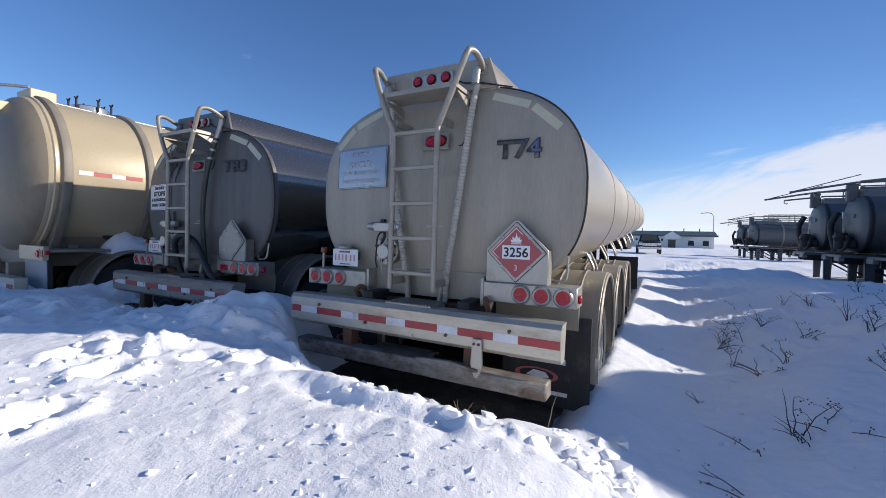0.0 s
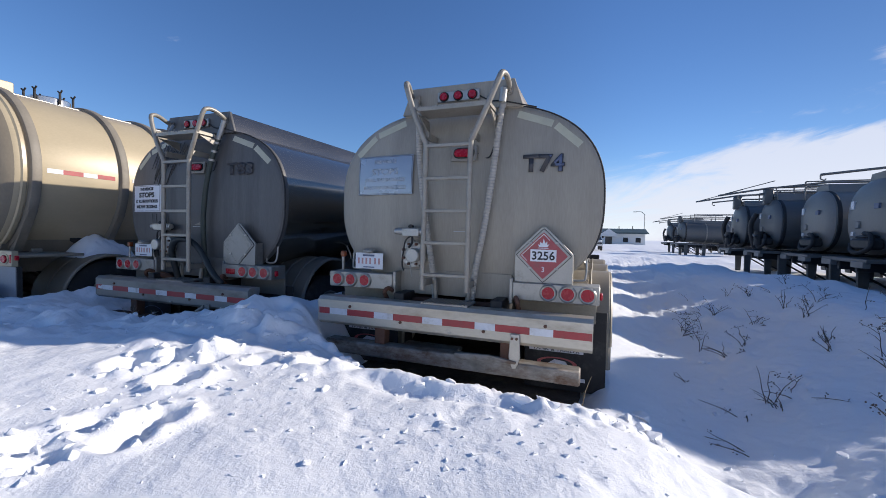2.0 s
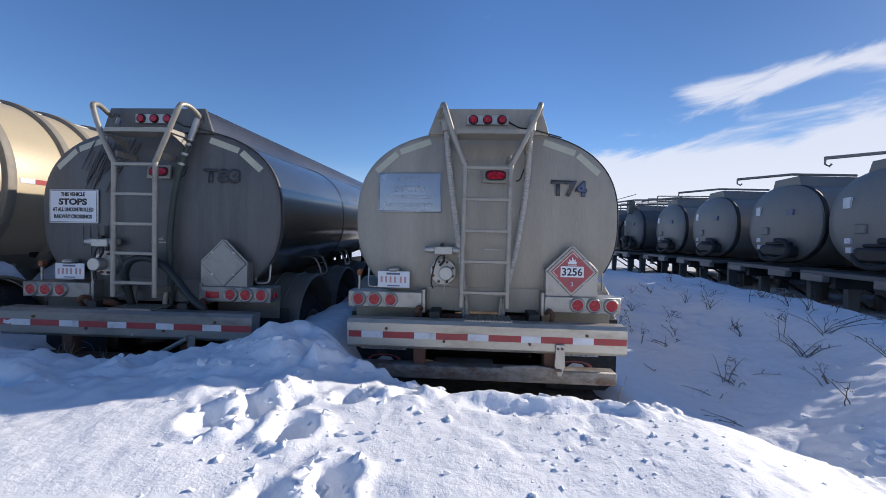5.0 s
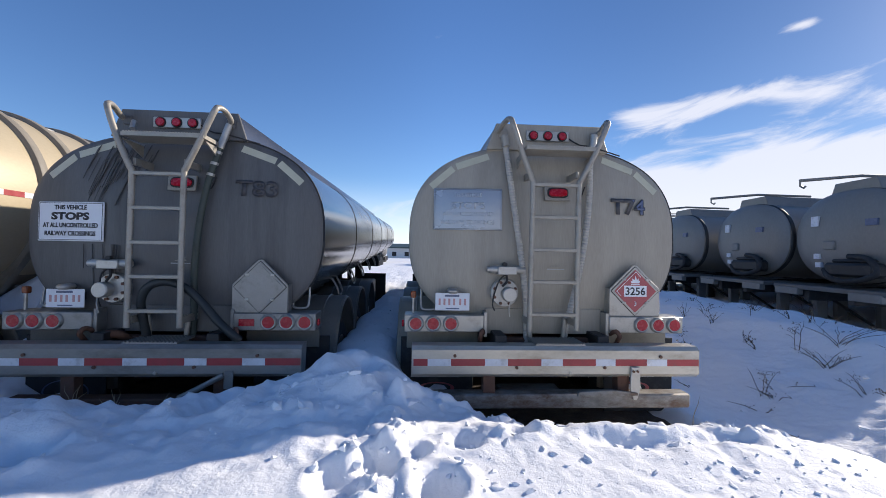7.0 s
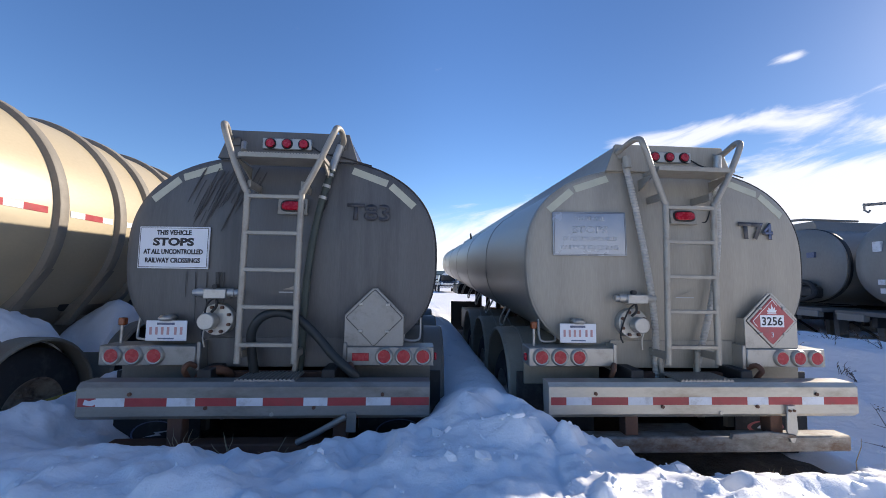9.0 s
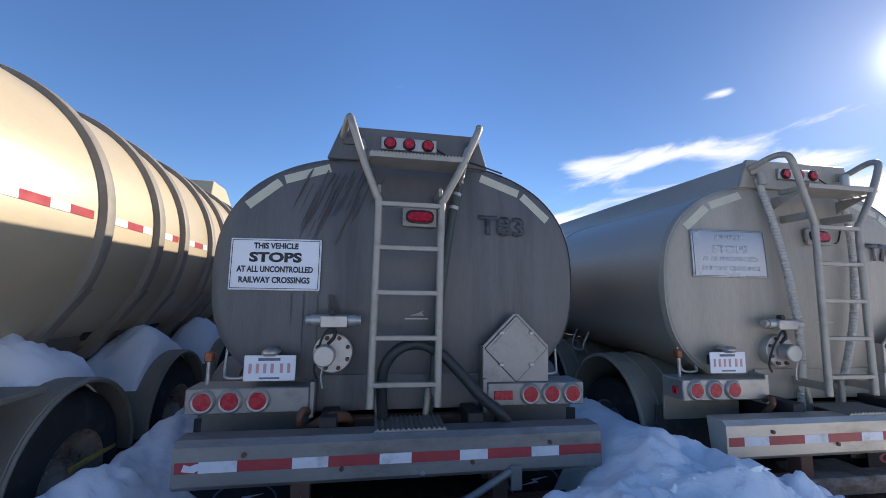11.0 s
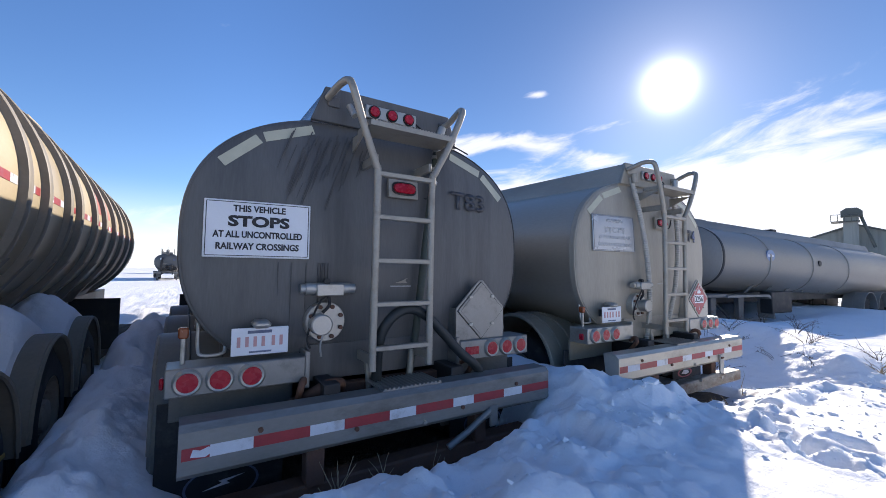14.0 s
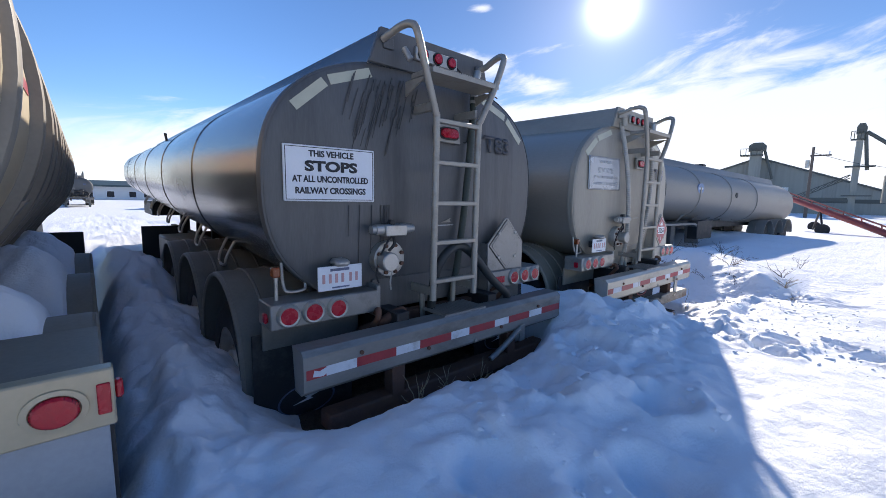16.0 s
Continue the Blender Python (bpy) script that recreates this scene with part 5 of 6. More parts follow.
        p("side_marker", box(AX + s * 1.355 - 0.012, AX + s * 1.355 + 0.012, 2.12, 2.16, 1.13, 1.19, 0.008), M_RED, tp)
        p("white_flap", box(x0 + 0.05, x1 - 0.02, 2.14, 2.15, 0.52, 1.05, 0.003), M_FLAP, t, "dull grey mud flap")
        p("flap_edge", box(AX + s * 1.325 - 0.012, AX + s * 1.325 + 0.012, 2.15, 2.2, 0.5, 1.05, 0.003), M_BLACK)
    p("wheel_strap", box(AX + 1.275, AX + 1.30, 3.16, 3.62, 0.60, 0.628, 0.004), M_YELLOW, t, "yellow strap across the wheel")
    p("tail_beam", box(AX - 0.6, AX + 0.6, 2.2, 2.32, 0.95, 1.2, 0.006), M_CREAM_DIRTY)
    bp = p("bumper", box(AX - 1.25, AX + 1.22, 1.86, 2.0, 0.62, 0.84, 0.01), M_BUMPER, t, "pale folded bumper with tape")
    for k in range(12):
        p("reflective_tape", box(AX - 1.2 + 0.2 * k, AX - 1.001 + 0.2 * k, 1.857, 1.861, 0.70, 0.755), M_REDTAPE if k % 2 else M_WHITETAPE, bp, "", False)
    for s in (-1, 1):
        p("bumper_arm", box(AX + s * 0.5 - 0.05, AX + s * 0.5 + 0.05, 2.0, 2.3, 0.66, 1.0, 0.008), M_CREAM_DIRTY)
    # rear sign box, placard, top lamp box, collar, hatch, rail
    nb = p("notice_box", box(AX - 0.95, AX - 0.45, 1.74, 2.05, 1.95, 2.33, 0.01), M_CREAM, t, "cream box with a white notice")
    p("notice_plate", box(AX - 0.9, AX - 0.5, 1.732, 1.741, 1.99, 2.29, 0.003), M_WHITE, nb)
    pb = p("placard_holder", slab([(AX - 0.40 + 0.21 * math.cos(math.pi / 2 * k), 1.68 + 0.21 * math.sin(math.pi / 2 * k)) for k in range(4)], "y", 1.80, 1.82, bevel=0.003), M_HOLDER, t, "diamond placard holder")
    p("placard", slab([(AX - 0.40 + 0.185 * math.cos(math.pi / 2 * k), 1.68 + 0.185 * math.sin(math.pi / 2 * k)) for k in range(4)], "y", 1.794, 1.801), M_PINK, pb, "", False)
    p("edge_tape", loft([[(AX + r * math.cos(a), A0 - 0.20 + (r - 0.8) * 0.62 - o, AZ + r * math.sin(a)) for r in (0.86, 0.92)] + [(AX + r * math.cos(a), A0 - 0.195 + (r - 0.8) * 0.62 - o, AZ + r * math.sin(a)) for r in (0.92, 0.86)] for a, o in ((radians(24 + 3 * k), 0.0) for k in range(10))]), M_WHITETAPE, tank, "curved strip of white tape")
    p("lamp_box", box(AX - 0.25, AX + 0.25, 1.92, 2.2, 3.10, 3.24, 0.01), M_CREAM, t, "cream top lamp box")
    for x in (-0.16, 0, 0.16):
        p("marker_light", disc((AX + x, 3.17), 0.04, "y", 1.90, 1.922, 20), M_RED)
    p("collar_box", box(AX - 0.24, AX + 0.24, 2.32, 2.62, 3.30, 3.52, 0.012), M_CREAM, t, "cream box over the rear ring")
    p("hand_rail", tube([(AX - 0.2, 2.12, 3.2), (AX - 0.2, 2.1, 3.5), (AX - 0.15, 2.15, 3.55), (AX + 0.1, 2.35, 3.55)], 0.022, 10, smooth_steps=4), M_STEEL)
    p("top_rail", tube([(AX + 0.22, 2.6, 3.37), (AX + 0.22, 8.0, 3.37)], 0.018, 10), M_STEEL)
    h = p("hatch", disc((AX, 3.12), 0.25, "z", 3.33, 3.47, 28, bevel=0.012), M_CHROME, t, "round hatch with wing clamps")
    return t


ribbed = ribbed_trailer()
# the hatch lid clamps stand round the manhole
hatch = [o for o in ribbed.children if o.name.startswith("hatch")][0]
for k in range(6):
    a = 2 * math.pi * k / 6
    x, y = 0.27 * math.cos(a), 3.12 + 0.27 * math.sin(a)
    bm = tube([(x, y, 3.38), (x, y, 3.56)], 0.016, 8)
    tube([(x - 0.05, y, 3.58), (x, y, 3.54), (x + 0.05, y, 3.58)], 0.012, 6, bm)
    part("wing_clamp", bm, M_BLACK, hatch)
part("top_cabinet", slab([(7.6, 3.30), (7.7, 3.72), (8.3, 3.72), (8.9, 3.34)], "x", -0.3, 0.3, bevel=0.01), M_CREAM, ribbed, "cream sloping box on top of the tank")


def snow_lump(name, label, x0, x1, y0, y1, base, height, seed):
    """A soft drift lying on something."""
    bm = bmesh.new()
    n, m = 48, 30
    rows = []
    for i in range(n + 1):
        row = []
        for j in range(m + 1):
            u, v = i / n, j / m
            x, y = x0 + (x1 - x0) * v, y0 + (y1 - y0) * u
            e = (1 - abs(2 * u - 1) ** 2.4) * (1 - abs(2 * v - 1) ** 3)
            z = base(x, y) + height * max(e, 0) ** 0.5 * (0.8 + 0.9 * noise.noise(Vector((x * 2.3, y * 2.3, seed)))) + (0.035 * noise.noise(Vector((x * 9, y * 9, seed))) + 0.018 * noise.noise(Vector((x * 21, y * 21, seed)))) * e - (0.03 if e <= 0.001 else 0)
            row.append(bm.verts.new((x, y, z)))
        rows.append(row)
    for a, b in zip(rows, rows[1:]):
        for k in range(m):
            bm.faces.new((a[k], a[k + 1], b[k + 1], b[k]))
    ob = part(name, bm, M_SNOW)
    return tagged(ob, label, "snow")


def over_fender(yc, r=0.63):
    return lambda x, y: 0.56 + math.sqrt(max(r * r - (y - yc) ** 2, 0.01)) - 0.02


snow_lump("snow_drift", "soft drift of snow lying on the fender", AX + 0.56, AX + 1.06, 2.95, 3.95, over_fender(3.2), 0.24, 1.0)
snow_lump("snow_drift", "soft drift of snow lying on the fender", AX + 0.56, AX + 1.08, 4.1, 5.2, over_fender(4.6), 0.22, 2.0)
snow_lump("snow_drift", "soft drift of snow lying on the fender", AX + 0.56, AX + 1.08, 5.5, 6.5, over_fender(6.0), 0.22, 3.0)


def earth_patch(cx, x0, x1, y0, y1, z, seed):
    """Bare ground with an uneven edge where the trailer keeps the snow off."""
    bm = bmesh.new()
    rows = []
    n, m = 60, 14
    for i in range(n + 1):
        row = []
        for j in range(m + 1):
            u, v = i / n, j / m
            y = y0 + (y1 - y0) * u
            wob = 0.10 * noise.noise(Vector((y * 1.7, seed, 0)))
            x = cx + (x0 + wob) + (x1 - x0 - 2 * wob) * v
            yy = y + 0.12 * noise.noise(Vector((x * 2.2, y, seed)))
            row.append(bm.verts.new((x, yy, max(float(z), 0) + 0.05 * noise.noise(Vector((x * 3, yy * 3, seed))))))
        rows.append(row)
    for a, b in zip(rows, rows[1:]):
        for k in range(m):
            bm.faces.new((a[k], a[k + 1], b[k + 1], b[k]))
    tagged(part("bare_ground", bm, M_EARTH), "dark frozen earth and dead grass under the trailer", "ground", kind="structure")


earth_patch(-1.73, -1.15, 1.12, 2.62, 14.5, 0.20, 1.0)
earth_patch(-5.03, -1.08, 1.08, 2.72, 14.5, 0.31, 2.0)
# this sheet is added under the cream tank to deepen the shade round its skirt
earth_patch(-8.3, -1.15, 1.0, 2.35, 12.5, 0.34, 3.0)

# ---- row of tankers across the lane ----
M_FARDARK = mat("dark_tank_paint_and_underside_shade", (0.115, 0.118, 0.118), 0.5, 0.15, 0.16, 1.0, 30, 0.04, (0.3, 1, 1), (0.08, 0.078, 0.075), 0.3)


def row_tanker(x, y, z, turn, length=10.5, hw=1.12, hh=0.84, kind=0, group="row of grey tankers"):
    """A tanker whose near end faces -x in its own frame; its body runs along +x."""
    t = thing("grey_tanker", ("grey vacuum tanker with walkway rails and pipework, on snow" if kind == 1 else "dull grey tank trailer on landing legs, on snow"), "tank trailer", pose(x, y, z, 0, 0, turn), group)

    def ringx(s, xx, n=2.3, seg=56):
        f = min(max(xx / length, 0.0), 1.0)
        return [(xx, q[0], q[2]) for q in oval(hw * s, hh * s * (1 + 0.06 * f), n, seg, 0, 1.98 - 0.38 * f)]
    prof = [(0.05, -0.16), (0.4, -0.15), (0.75, -0.09), (0.93, -0.03), (1.0, 0.05), (1.0, 3.0), (1.0, 6.0), (1.0, length), (0.93, length + 0.15), (0.7, length + 0.3), (0.3, length + 0.38), (0.05, length + 0.39)]
    tank = part("tank", loft([ringx(s, xx) for s, xx in prof]), M_FARSHELL if kind == 0 else M_FARDARK, t, "dull silver tank shell")
    part("end_head", loft([ringx(s * 1.002, xx - 0.004) for s, xx in prof[:5]]), M_FARTANK if kind == 0 else M_FARDARK, tank, "grey end of the tank")
    part("rim_band", loft([ringx(s, xx) for s, xx in ((1.0, 0.08), (1.014, 0.1), (1.014, 0.16), (1.0, 0.18))], cap=False), M_BLACK, tank)
    for xx in ((2.4, 4.9, 7.4) if kind == 0 else (1.6, 3.2, 4.8, 6.4, 8.0)):
        part("ring", loft([ringx(s, xx + o) for s, o in ((1.0, -0.05), (1.02, -0.04), (1.02, 0.04), (1.0, 0.05))], cap=False), M_FARSHELL, tank)
    bm = slab([(-0.5, 1.90 + hh), (-0.4, 2.16 + hh), (0.4, 2.16 + hh), (0.5, 1.90 + hh)], "x", 0.1, length - 0.4, bevel=0.01)
    for v in bm.verts:
        v.co.z -= 0.33 * v.co.x / length
    part("top_walk", bm, M_FARTANK, t, "raised spill box along the top")
    # pole and hook over the near end
    part("hose_pole", tube([(-1.0, -0.1, 3.0), (0.2, 0.0, 3.13), (1.6, 0.1, 3.12)], 0.03, 8), M_FARTANK, t, "hose pole over the end")
    part("pole_hook", tube([(-1.0, -0.1, 3.0), (-1.0, -0.1, 2.9), (-0.93, -0.1, 2.86), (-0.9, -0.1, 2.9)], 0.018, 6), M_FARTANK, t)
    # valve cluster and hose coil on the near end
    bm = box(-0.32, -0.05, -0.75, 0.2, 1.22, 1.48, 0.05)
    box(-0.26, -0.1, -0.65, 0.1, 1.48, 1.55, 0.03, bm)
    part("valve_cabinet", bm, M_BLACK, t, "dark grimy valve housing")
    part("suction_hose", tube([(-0.28, 0.2, 1.35), (-0.34, 0.0, 1.18), (-0.34, -0.4, 1.15), (-0.3, -0.78, 1.3), (-0.25, -0.6, 1.55), (-0.2, -0.2, 1.6)], 0.05, 10, smooth_steps=5), M_RUBBER, t, "black suction hose")
    part("sight_box", box(-0.2, -0.08, 0.1, 0.34, 1.72, 1.9, 0.02), M_FARTANK, t)
    for yy, zz, w, h in ((0.55, 2.2, 0.16, 0.2), (0.5, 1.55, 0.13, 0.1), (0.47, 1.38, 0.12, 0.1), (-0.55, 2.15, 0.2, 0.12)):
        part("label_plate", box(-0.165, -0.10, yy - w / 2, yy + w / 2, zz, zz + h), M_WHITETAPE if yy > 0 else M_BLUE, t, "", False)
    # deck, frame, legs; deck and legs carry the underside's shade in their colour
    part("deck", box(-0.5, 0.35, -1.15, 1.15, 0.93, 1.02, 0.012), M_FARDARK, t, "end platform")
    for s in (-1, 1):
        part("frame_rail", box(-0.4, length, s * 0.45 - 0.06, s * 0.45 + 0.06, 0.72, 1.0, 0.008), M_BLACK, t)
        part("tail_box", box(-0.53, -0.4, s * 0.8 - 0.28, s * 0.8 + 0.28, 0.82, 0.96, 0.01), M_FARTANK, t)
        for xx, w in ((0.2, 0.12), (1.5, 0.14)):
            part("leg", slab([(xx - w, 0.9), (xx + w, 0.9), (xx + w * 0.7, -0.3), (xx - w * 0.7, -0.3)], "y", s * 0.82 - 0.06, s * 0.82 + 0.06, bevel=0.008), M_FARDARK, t, "support leg")
        part("leg_brace", tube([(0.3, s * 0.82, 0.8), (1.4, s * 0.82, 0.1)], 0.03, 8), M_BLACK, t)
        for xx in (length - 3.0, length - 1.75, length - 0.5):
            bm = loft([[(xx + q * math.cos(2 * math.pi * k / 28), s * 0.95 + o, 0.36 + q * math.sin(2 * math.pi * k / 28)) for k in range(28)] for q, o in ((0.2, s * 0.12), (0.3, s * 0.14), (0.46, s * 0.14), (0.5, s * 0.08), (0.5, -s * 0.3), (0.3, -s * 0.3))])
            part("wheel", bm, M_RUBBER, t, "black wheel")
            bm = tube([(xx - 0.6, s * 0.95, 0.4), (xx - 0.5, s * 0.95, 0.78), (xx - 0.2, s * 0.95, 0.96), (xx + 0.2, s * 0.95, 0.96), (xx + 0.5, s * 0.95, 0.78), (xx + 0.6, s * 0.95, 0.4)], 0.012, 6)
            pts = [(xx + 0.58 * math.cos(math.pi * k / 12), 0.38 + 0.6 * math.sin(math.pi * k / 12)) for k in range(13)]
            slab(pts + [(xx + 0.56 * math.cos(math.pi * k / 12), 0.38 + 0.58 * math.sin(math.pi * k / 12)) for k in range(12, -1, -1)], "y", s * 0.95 - 0.3, s * 0.95 + 0.3, bm)
            part("fender", bm, M_FARTANK, t, "arched fender")
        for k in range(7):
            xx = 2.2 + k * 1.1
            part("saddle_arm", tube([(xx, s * 0.95, 1.42), (xx - 0.2, s * 0.72, 1.0)], 0.035, 8), M_FARTANK, t)
        part("side_cabinet", box(2.4, 3.5, s * 1.05 - 0.15, s * 1.05 + 0.15, 0.45, 1.05, 0.02), M_BLACK, t)
        part("side_fender", slab([(0.3, 0.98), (2.3, 0.98), (2.55, 0.85), (2.6, 0.3), (2.54, 0.3), (2.5, 0.8), (2.25, 0.92), (0.3, 0.92)], "y", s * 0.98 - 0.2, s * 0.98 + 0.2), M_FARTANK, t)
    if kind == 0:
        bm = bmesh.new()
        for q, o in ((0.17, 0.0),):
            slab([(2.4 + 0.22 * math.cos(a), 2.06 + 0.16 * math.sin(a)) for a in (2 * math.pi * k / 28 for k in range(28))], "y", -hw - 0.004, -hw + 0.05, bm)
        part("oval_decal", bm, M_DECAL, t, "blue oval decal", False)
        part("decal_stripe", box(2.26, 2.54, -hw - 0.008, -hw - 0.002, 2.03, 2.09), M_WHITETAPE, t, "", False)
        part("side_port", disc((5.3, 1.9), 0.09, "y", -hw - 0.02, -hw + 0.05, 20), M_BLACK, t)
        part("top_port", box(4.8, 5.1, -0.2, 0.2, 2.86, 3.04, 0.03), M_BLACK, t)
        part("top_line", tube([(5.1, 0.0, 2.96), (6.6, 0.0, 2.86)], 0.02, 6), M_FARTANK, t)
    else:
        # walkway rails and pump clutter
        for s in (-1, 1):
            for zz in (3.2, 3.42):
                part("rail", tube([(0.8, s * 0.55, zz), (length - 0.6, s * 0.55, zz)], 0.022, 6), M_FARTANK, t)
            for k in range(6):
                xx = 0.8 + k * (length - 1.4) / 5
                part("rail_post", tube([(xx, s * 0.55, 2.8), (xx, s * 0.55, 3.42)], 0.024, 6), M_FARTANK, t)
        part("gantry_tower", box(-0.22, 0.06, -0.14, 0.14, 2.7, 3.25, 0.03), M_FARDARK, t, "square filter tower")
        part("gantry_pole", tube([(-1.6, 0, 3.05), (0.0, 0, 3.3), (3.0, 0, 3.35)], 0.035, 8), M_FARTANK, t)
        part("gantry_stay", tube([(-1.6, 0, 3.05), (0.1, 0, 3.55)], 0.015, 6), M_FARTANK, t)
        bm = tube([(-0.3, 0.5, 1.1), (-0.45, 0.5, 1.9), (-0.3, 0.4, 2.4)], 0.09, 10, smooth_steps=4)
        tube([(-0.35, -0.3, 1.2), (-0.35, -0.3, 1.7)], 0.16, 14, bm)
        tube([(-0.5, -0.6, 1.5), (-0.4, 0.2, 1.6)], 0.06, 10, bm)
        part("pump_pipework", bm, M_BLACK, t, "dark pump pipework")
    return t


ROW_TURN = -5
for k, (x, y, kd) in enumerate(((5.2, 6.4, 0), (5.4, 8.95, 0), (5.52, 11.8, 0), (5.6, 14.55, 0), (5.4, 17.35, 1), (5.25, 20.2, 1))):
    row_tanker(x, y, 0.20 + 0.015 * k, ROW_TURN, 11.9, 1.2, 0.88, kind=kd)
row_tanker(6.2, 38.0, 0.35, 4, 9.0, kind=1, group="far parked tankers")
row_tanker(6.6, 46.0, 0.4, 4, 9.0, kind=1, group="far parked tankers")
row_tanker(-8.4, 50.0, 0.3, 92, 9.5, kind=1, group="far parked tankers")

# ---- far office building, pickup, lamp ----


def office():
    t = thing("office_building", "long low white office with a dark teal roof", "building", pose(0, 84, -0.7))
    wall = part("wall", box(-9.5, 8.4, 0, 9, 0.3, 3.5), M_WALL_WHITE, t, "white clapboard wall", False)
    part("roof", slab([(-0.6, 3.55), (4.5, 4.5), (9.6, 3.55), (9.6, 3.45), (-0.6, 3.45)], "x", -10, 8.9), M_ROOF_TEAL, t, "dark teal roof", False)
    part("parapet", box(-10.0, 8.95, -0.68, -0.6, 3.42, 3.68), M_ROOF_TEAL, t, "dark fascia", False)
    part("porch_gable", slab([(0.6, 2.9), (3.4, 2.9), (3.4, 3.4), (2.0, 4.3), (0.6, 3.4)], "y", -0.9, -0.2), M_WALL_WHITE, t, "", False)
    part("door", box(1.4, 2.6, -0.06, 0.02, 0.6, 2.8, 0.01), M_GLASS, t, "dark glazed door", False)
    for x in (-8.0, -5.4, -2.6, 5.0, 7.2, -0.7):
        w = part("window", box(x - 0.55, x + 0.55, -0.08, 0.02, 1.7, 2.8, 0.02), M_WHITE, t, "white framed window", False)
        part("pane", box(x - 0.45, x + 0.45, -0.1, -0.075, 1.8, 2.7), M_GLASS, w, "", False)
    for x in (-3.0, 4.0, 6.5):
        part("roof_vent", tube([(x, 4.0, 4.0), (x, 4.0, 5.0)], 0.08, 8), M_BLACK, t)


office()


def pickup(x, y, z, turn):
    t = thing("pickup_truck", "dark pickup truck parked on the snow lane", "truck", pose(x, y, z, 0, 0, turn))
    # nose towards -y
    part("body", slab([(-2.6, 0.5), (-2.65, 0.95), (-2.5, 1.12), (-1.35, 1.2), (-1.3, 1.2), (2.7, 1.2), (2.75, 0.55)], "x", -0.95, 0.95, bevel=0.05), M_CARPAINT, t, "dark painted body")
    cab = part("cab", loft([[(sx * 0.9, yy, 1.2) for sx, yy in ((-1, -1.3), (1, -1.3), (1, 0.9), (-1, 0.9))], [(sx * 0.72, yy, 1.82) for sx, yy in ((-1, -0.7), (1, -0.7), (1, 0.7), (-1, 0.7))]]), M_CARPAINT, t, "dark cab", False)
    part("windscreen", slab([(-0.72, 1.24), (0.72, 1.24), (0.62, 1.76), (-0.62, 1.76)], "y", -1.28, -1.25), M_GLASS, cab, "", False)
    part("grille", box(-0.6, 0.6, -2.70, -2.62, 0.75, 1.02, 0.02), M_CHROME, t)
    part("bumper", box(-0.98, 0.98, -2.78, -2.62, 0.45, 0.68, 0.04), M_CHROME, t)
    for s in (-1, 1):
        part("headlight", box(s * 0.75 - 0.14, s * 0.75 + 0.14, -2.68, -2.6, 0.82, 1.04, 0.03), M_WHITE, t, "clear headlight")
        part("mirror", box(s * 1.08 - 0.1, s * 1.08 + 0.1, -1.05, -0.95, 1.25, 1.45, 0.03), M_CARPAINT, t)
        for yy in (-1.7, 1.7):
            part("wheel", disc((yy, 0.38), 0.38, "x", s * 0.95 - 0.14, s * 0.95 + 0.06, 24, bevel=0.03), M_RUBBER, t, "black wheel")


pickup(-0.9, 44.0, ground_at(-0.9, 44.0), 3)


def street_lamp(x, y):
    t = thing("street_lamp", "thin curved street lamp on a tall pole", "lamp", pose(x, y, ground_at(x, y)))
    part("pole", tube([(0, 0, 0), (0, 0, 5.5), (-0.1, 0, 6.3), (-0.7, 0, 6.8), (-1.6, 0, 6.8)], 0.07, 8, smooth_steps=3), M_STEEL, t)
    part("lamp_head", box(-2.2, -1.5, -0.12, 0.12, 6.7, 6.85, 0.04), M_STEEL, t)


street_lamp(9.0, 92.0)

# ---- grain yard behind the row ----


def polar(az, d):
    return -7.0 + d * math.sin(radians(az)), 0.5 + d * math.cos(radians(az))


def shed():
    x0, y0 = polar(78, 82)
    t = thing("storage_shed", "large weathered sheet-metal storage shed with a gable roof", "building", pose(x0, y0, 0, 0, 0, -82))
    pts = [(-17, 0), (-17, 2.9), (0, 9.0), (15.5, 3.3), (15.5, 0)]
    part("gable_wall", slab(pts, "y", 0, 0.3), M_SHED, t, "ribbed sheet-metal gable", False)
    part("body", slab([(x, max(z - 0.15, 0)) for x, z in pts], "y", 0.3, 40), M_SHED, t, "", False)
    for a, b in ((pts[1], pts[2]), (pts[2], pts[3])):
        part("roof", slab([a, b, (b[0], b[1] + 0.25), (a[0], a[1] + 0.25)], "y", -0.4, 40.2), M_SHED_DARK, t, "dark sheet roof", False)
    part("dark_band", box(3.0, 15.4, -0.06, -0.01, 2.2, 2.75), M_SHED_DARK, t, "dark strip above the doors", False)
    for x in (4.5, 7.2, 10.4, 13.0):
        part("door_panel", box(x - 1.1, x + 1.1, -0.08, -0.02, 0.0, 2.15), M_SHED, t, "", False)
    part("louvre", box(3.0, 4.0, -0.1, -0.02, 3.8, 4.5), M_WALL_WHITE, t, "pale louvre", False)
    for k in range(40):
        x = -16.5 + 0.8 * k
        top = 2.9 + (x + 17) / 17 * 6.1 if x < 0 else 9.0 - x / 15.5 * 5.7
        part("rib", box(x - 0.05, x + 0.05, -0.03, 0.0, 2.8 if x > 2.8 else 0.0, top - 0.1), M_SHED, t, "", False)


shed()


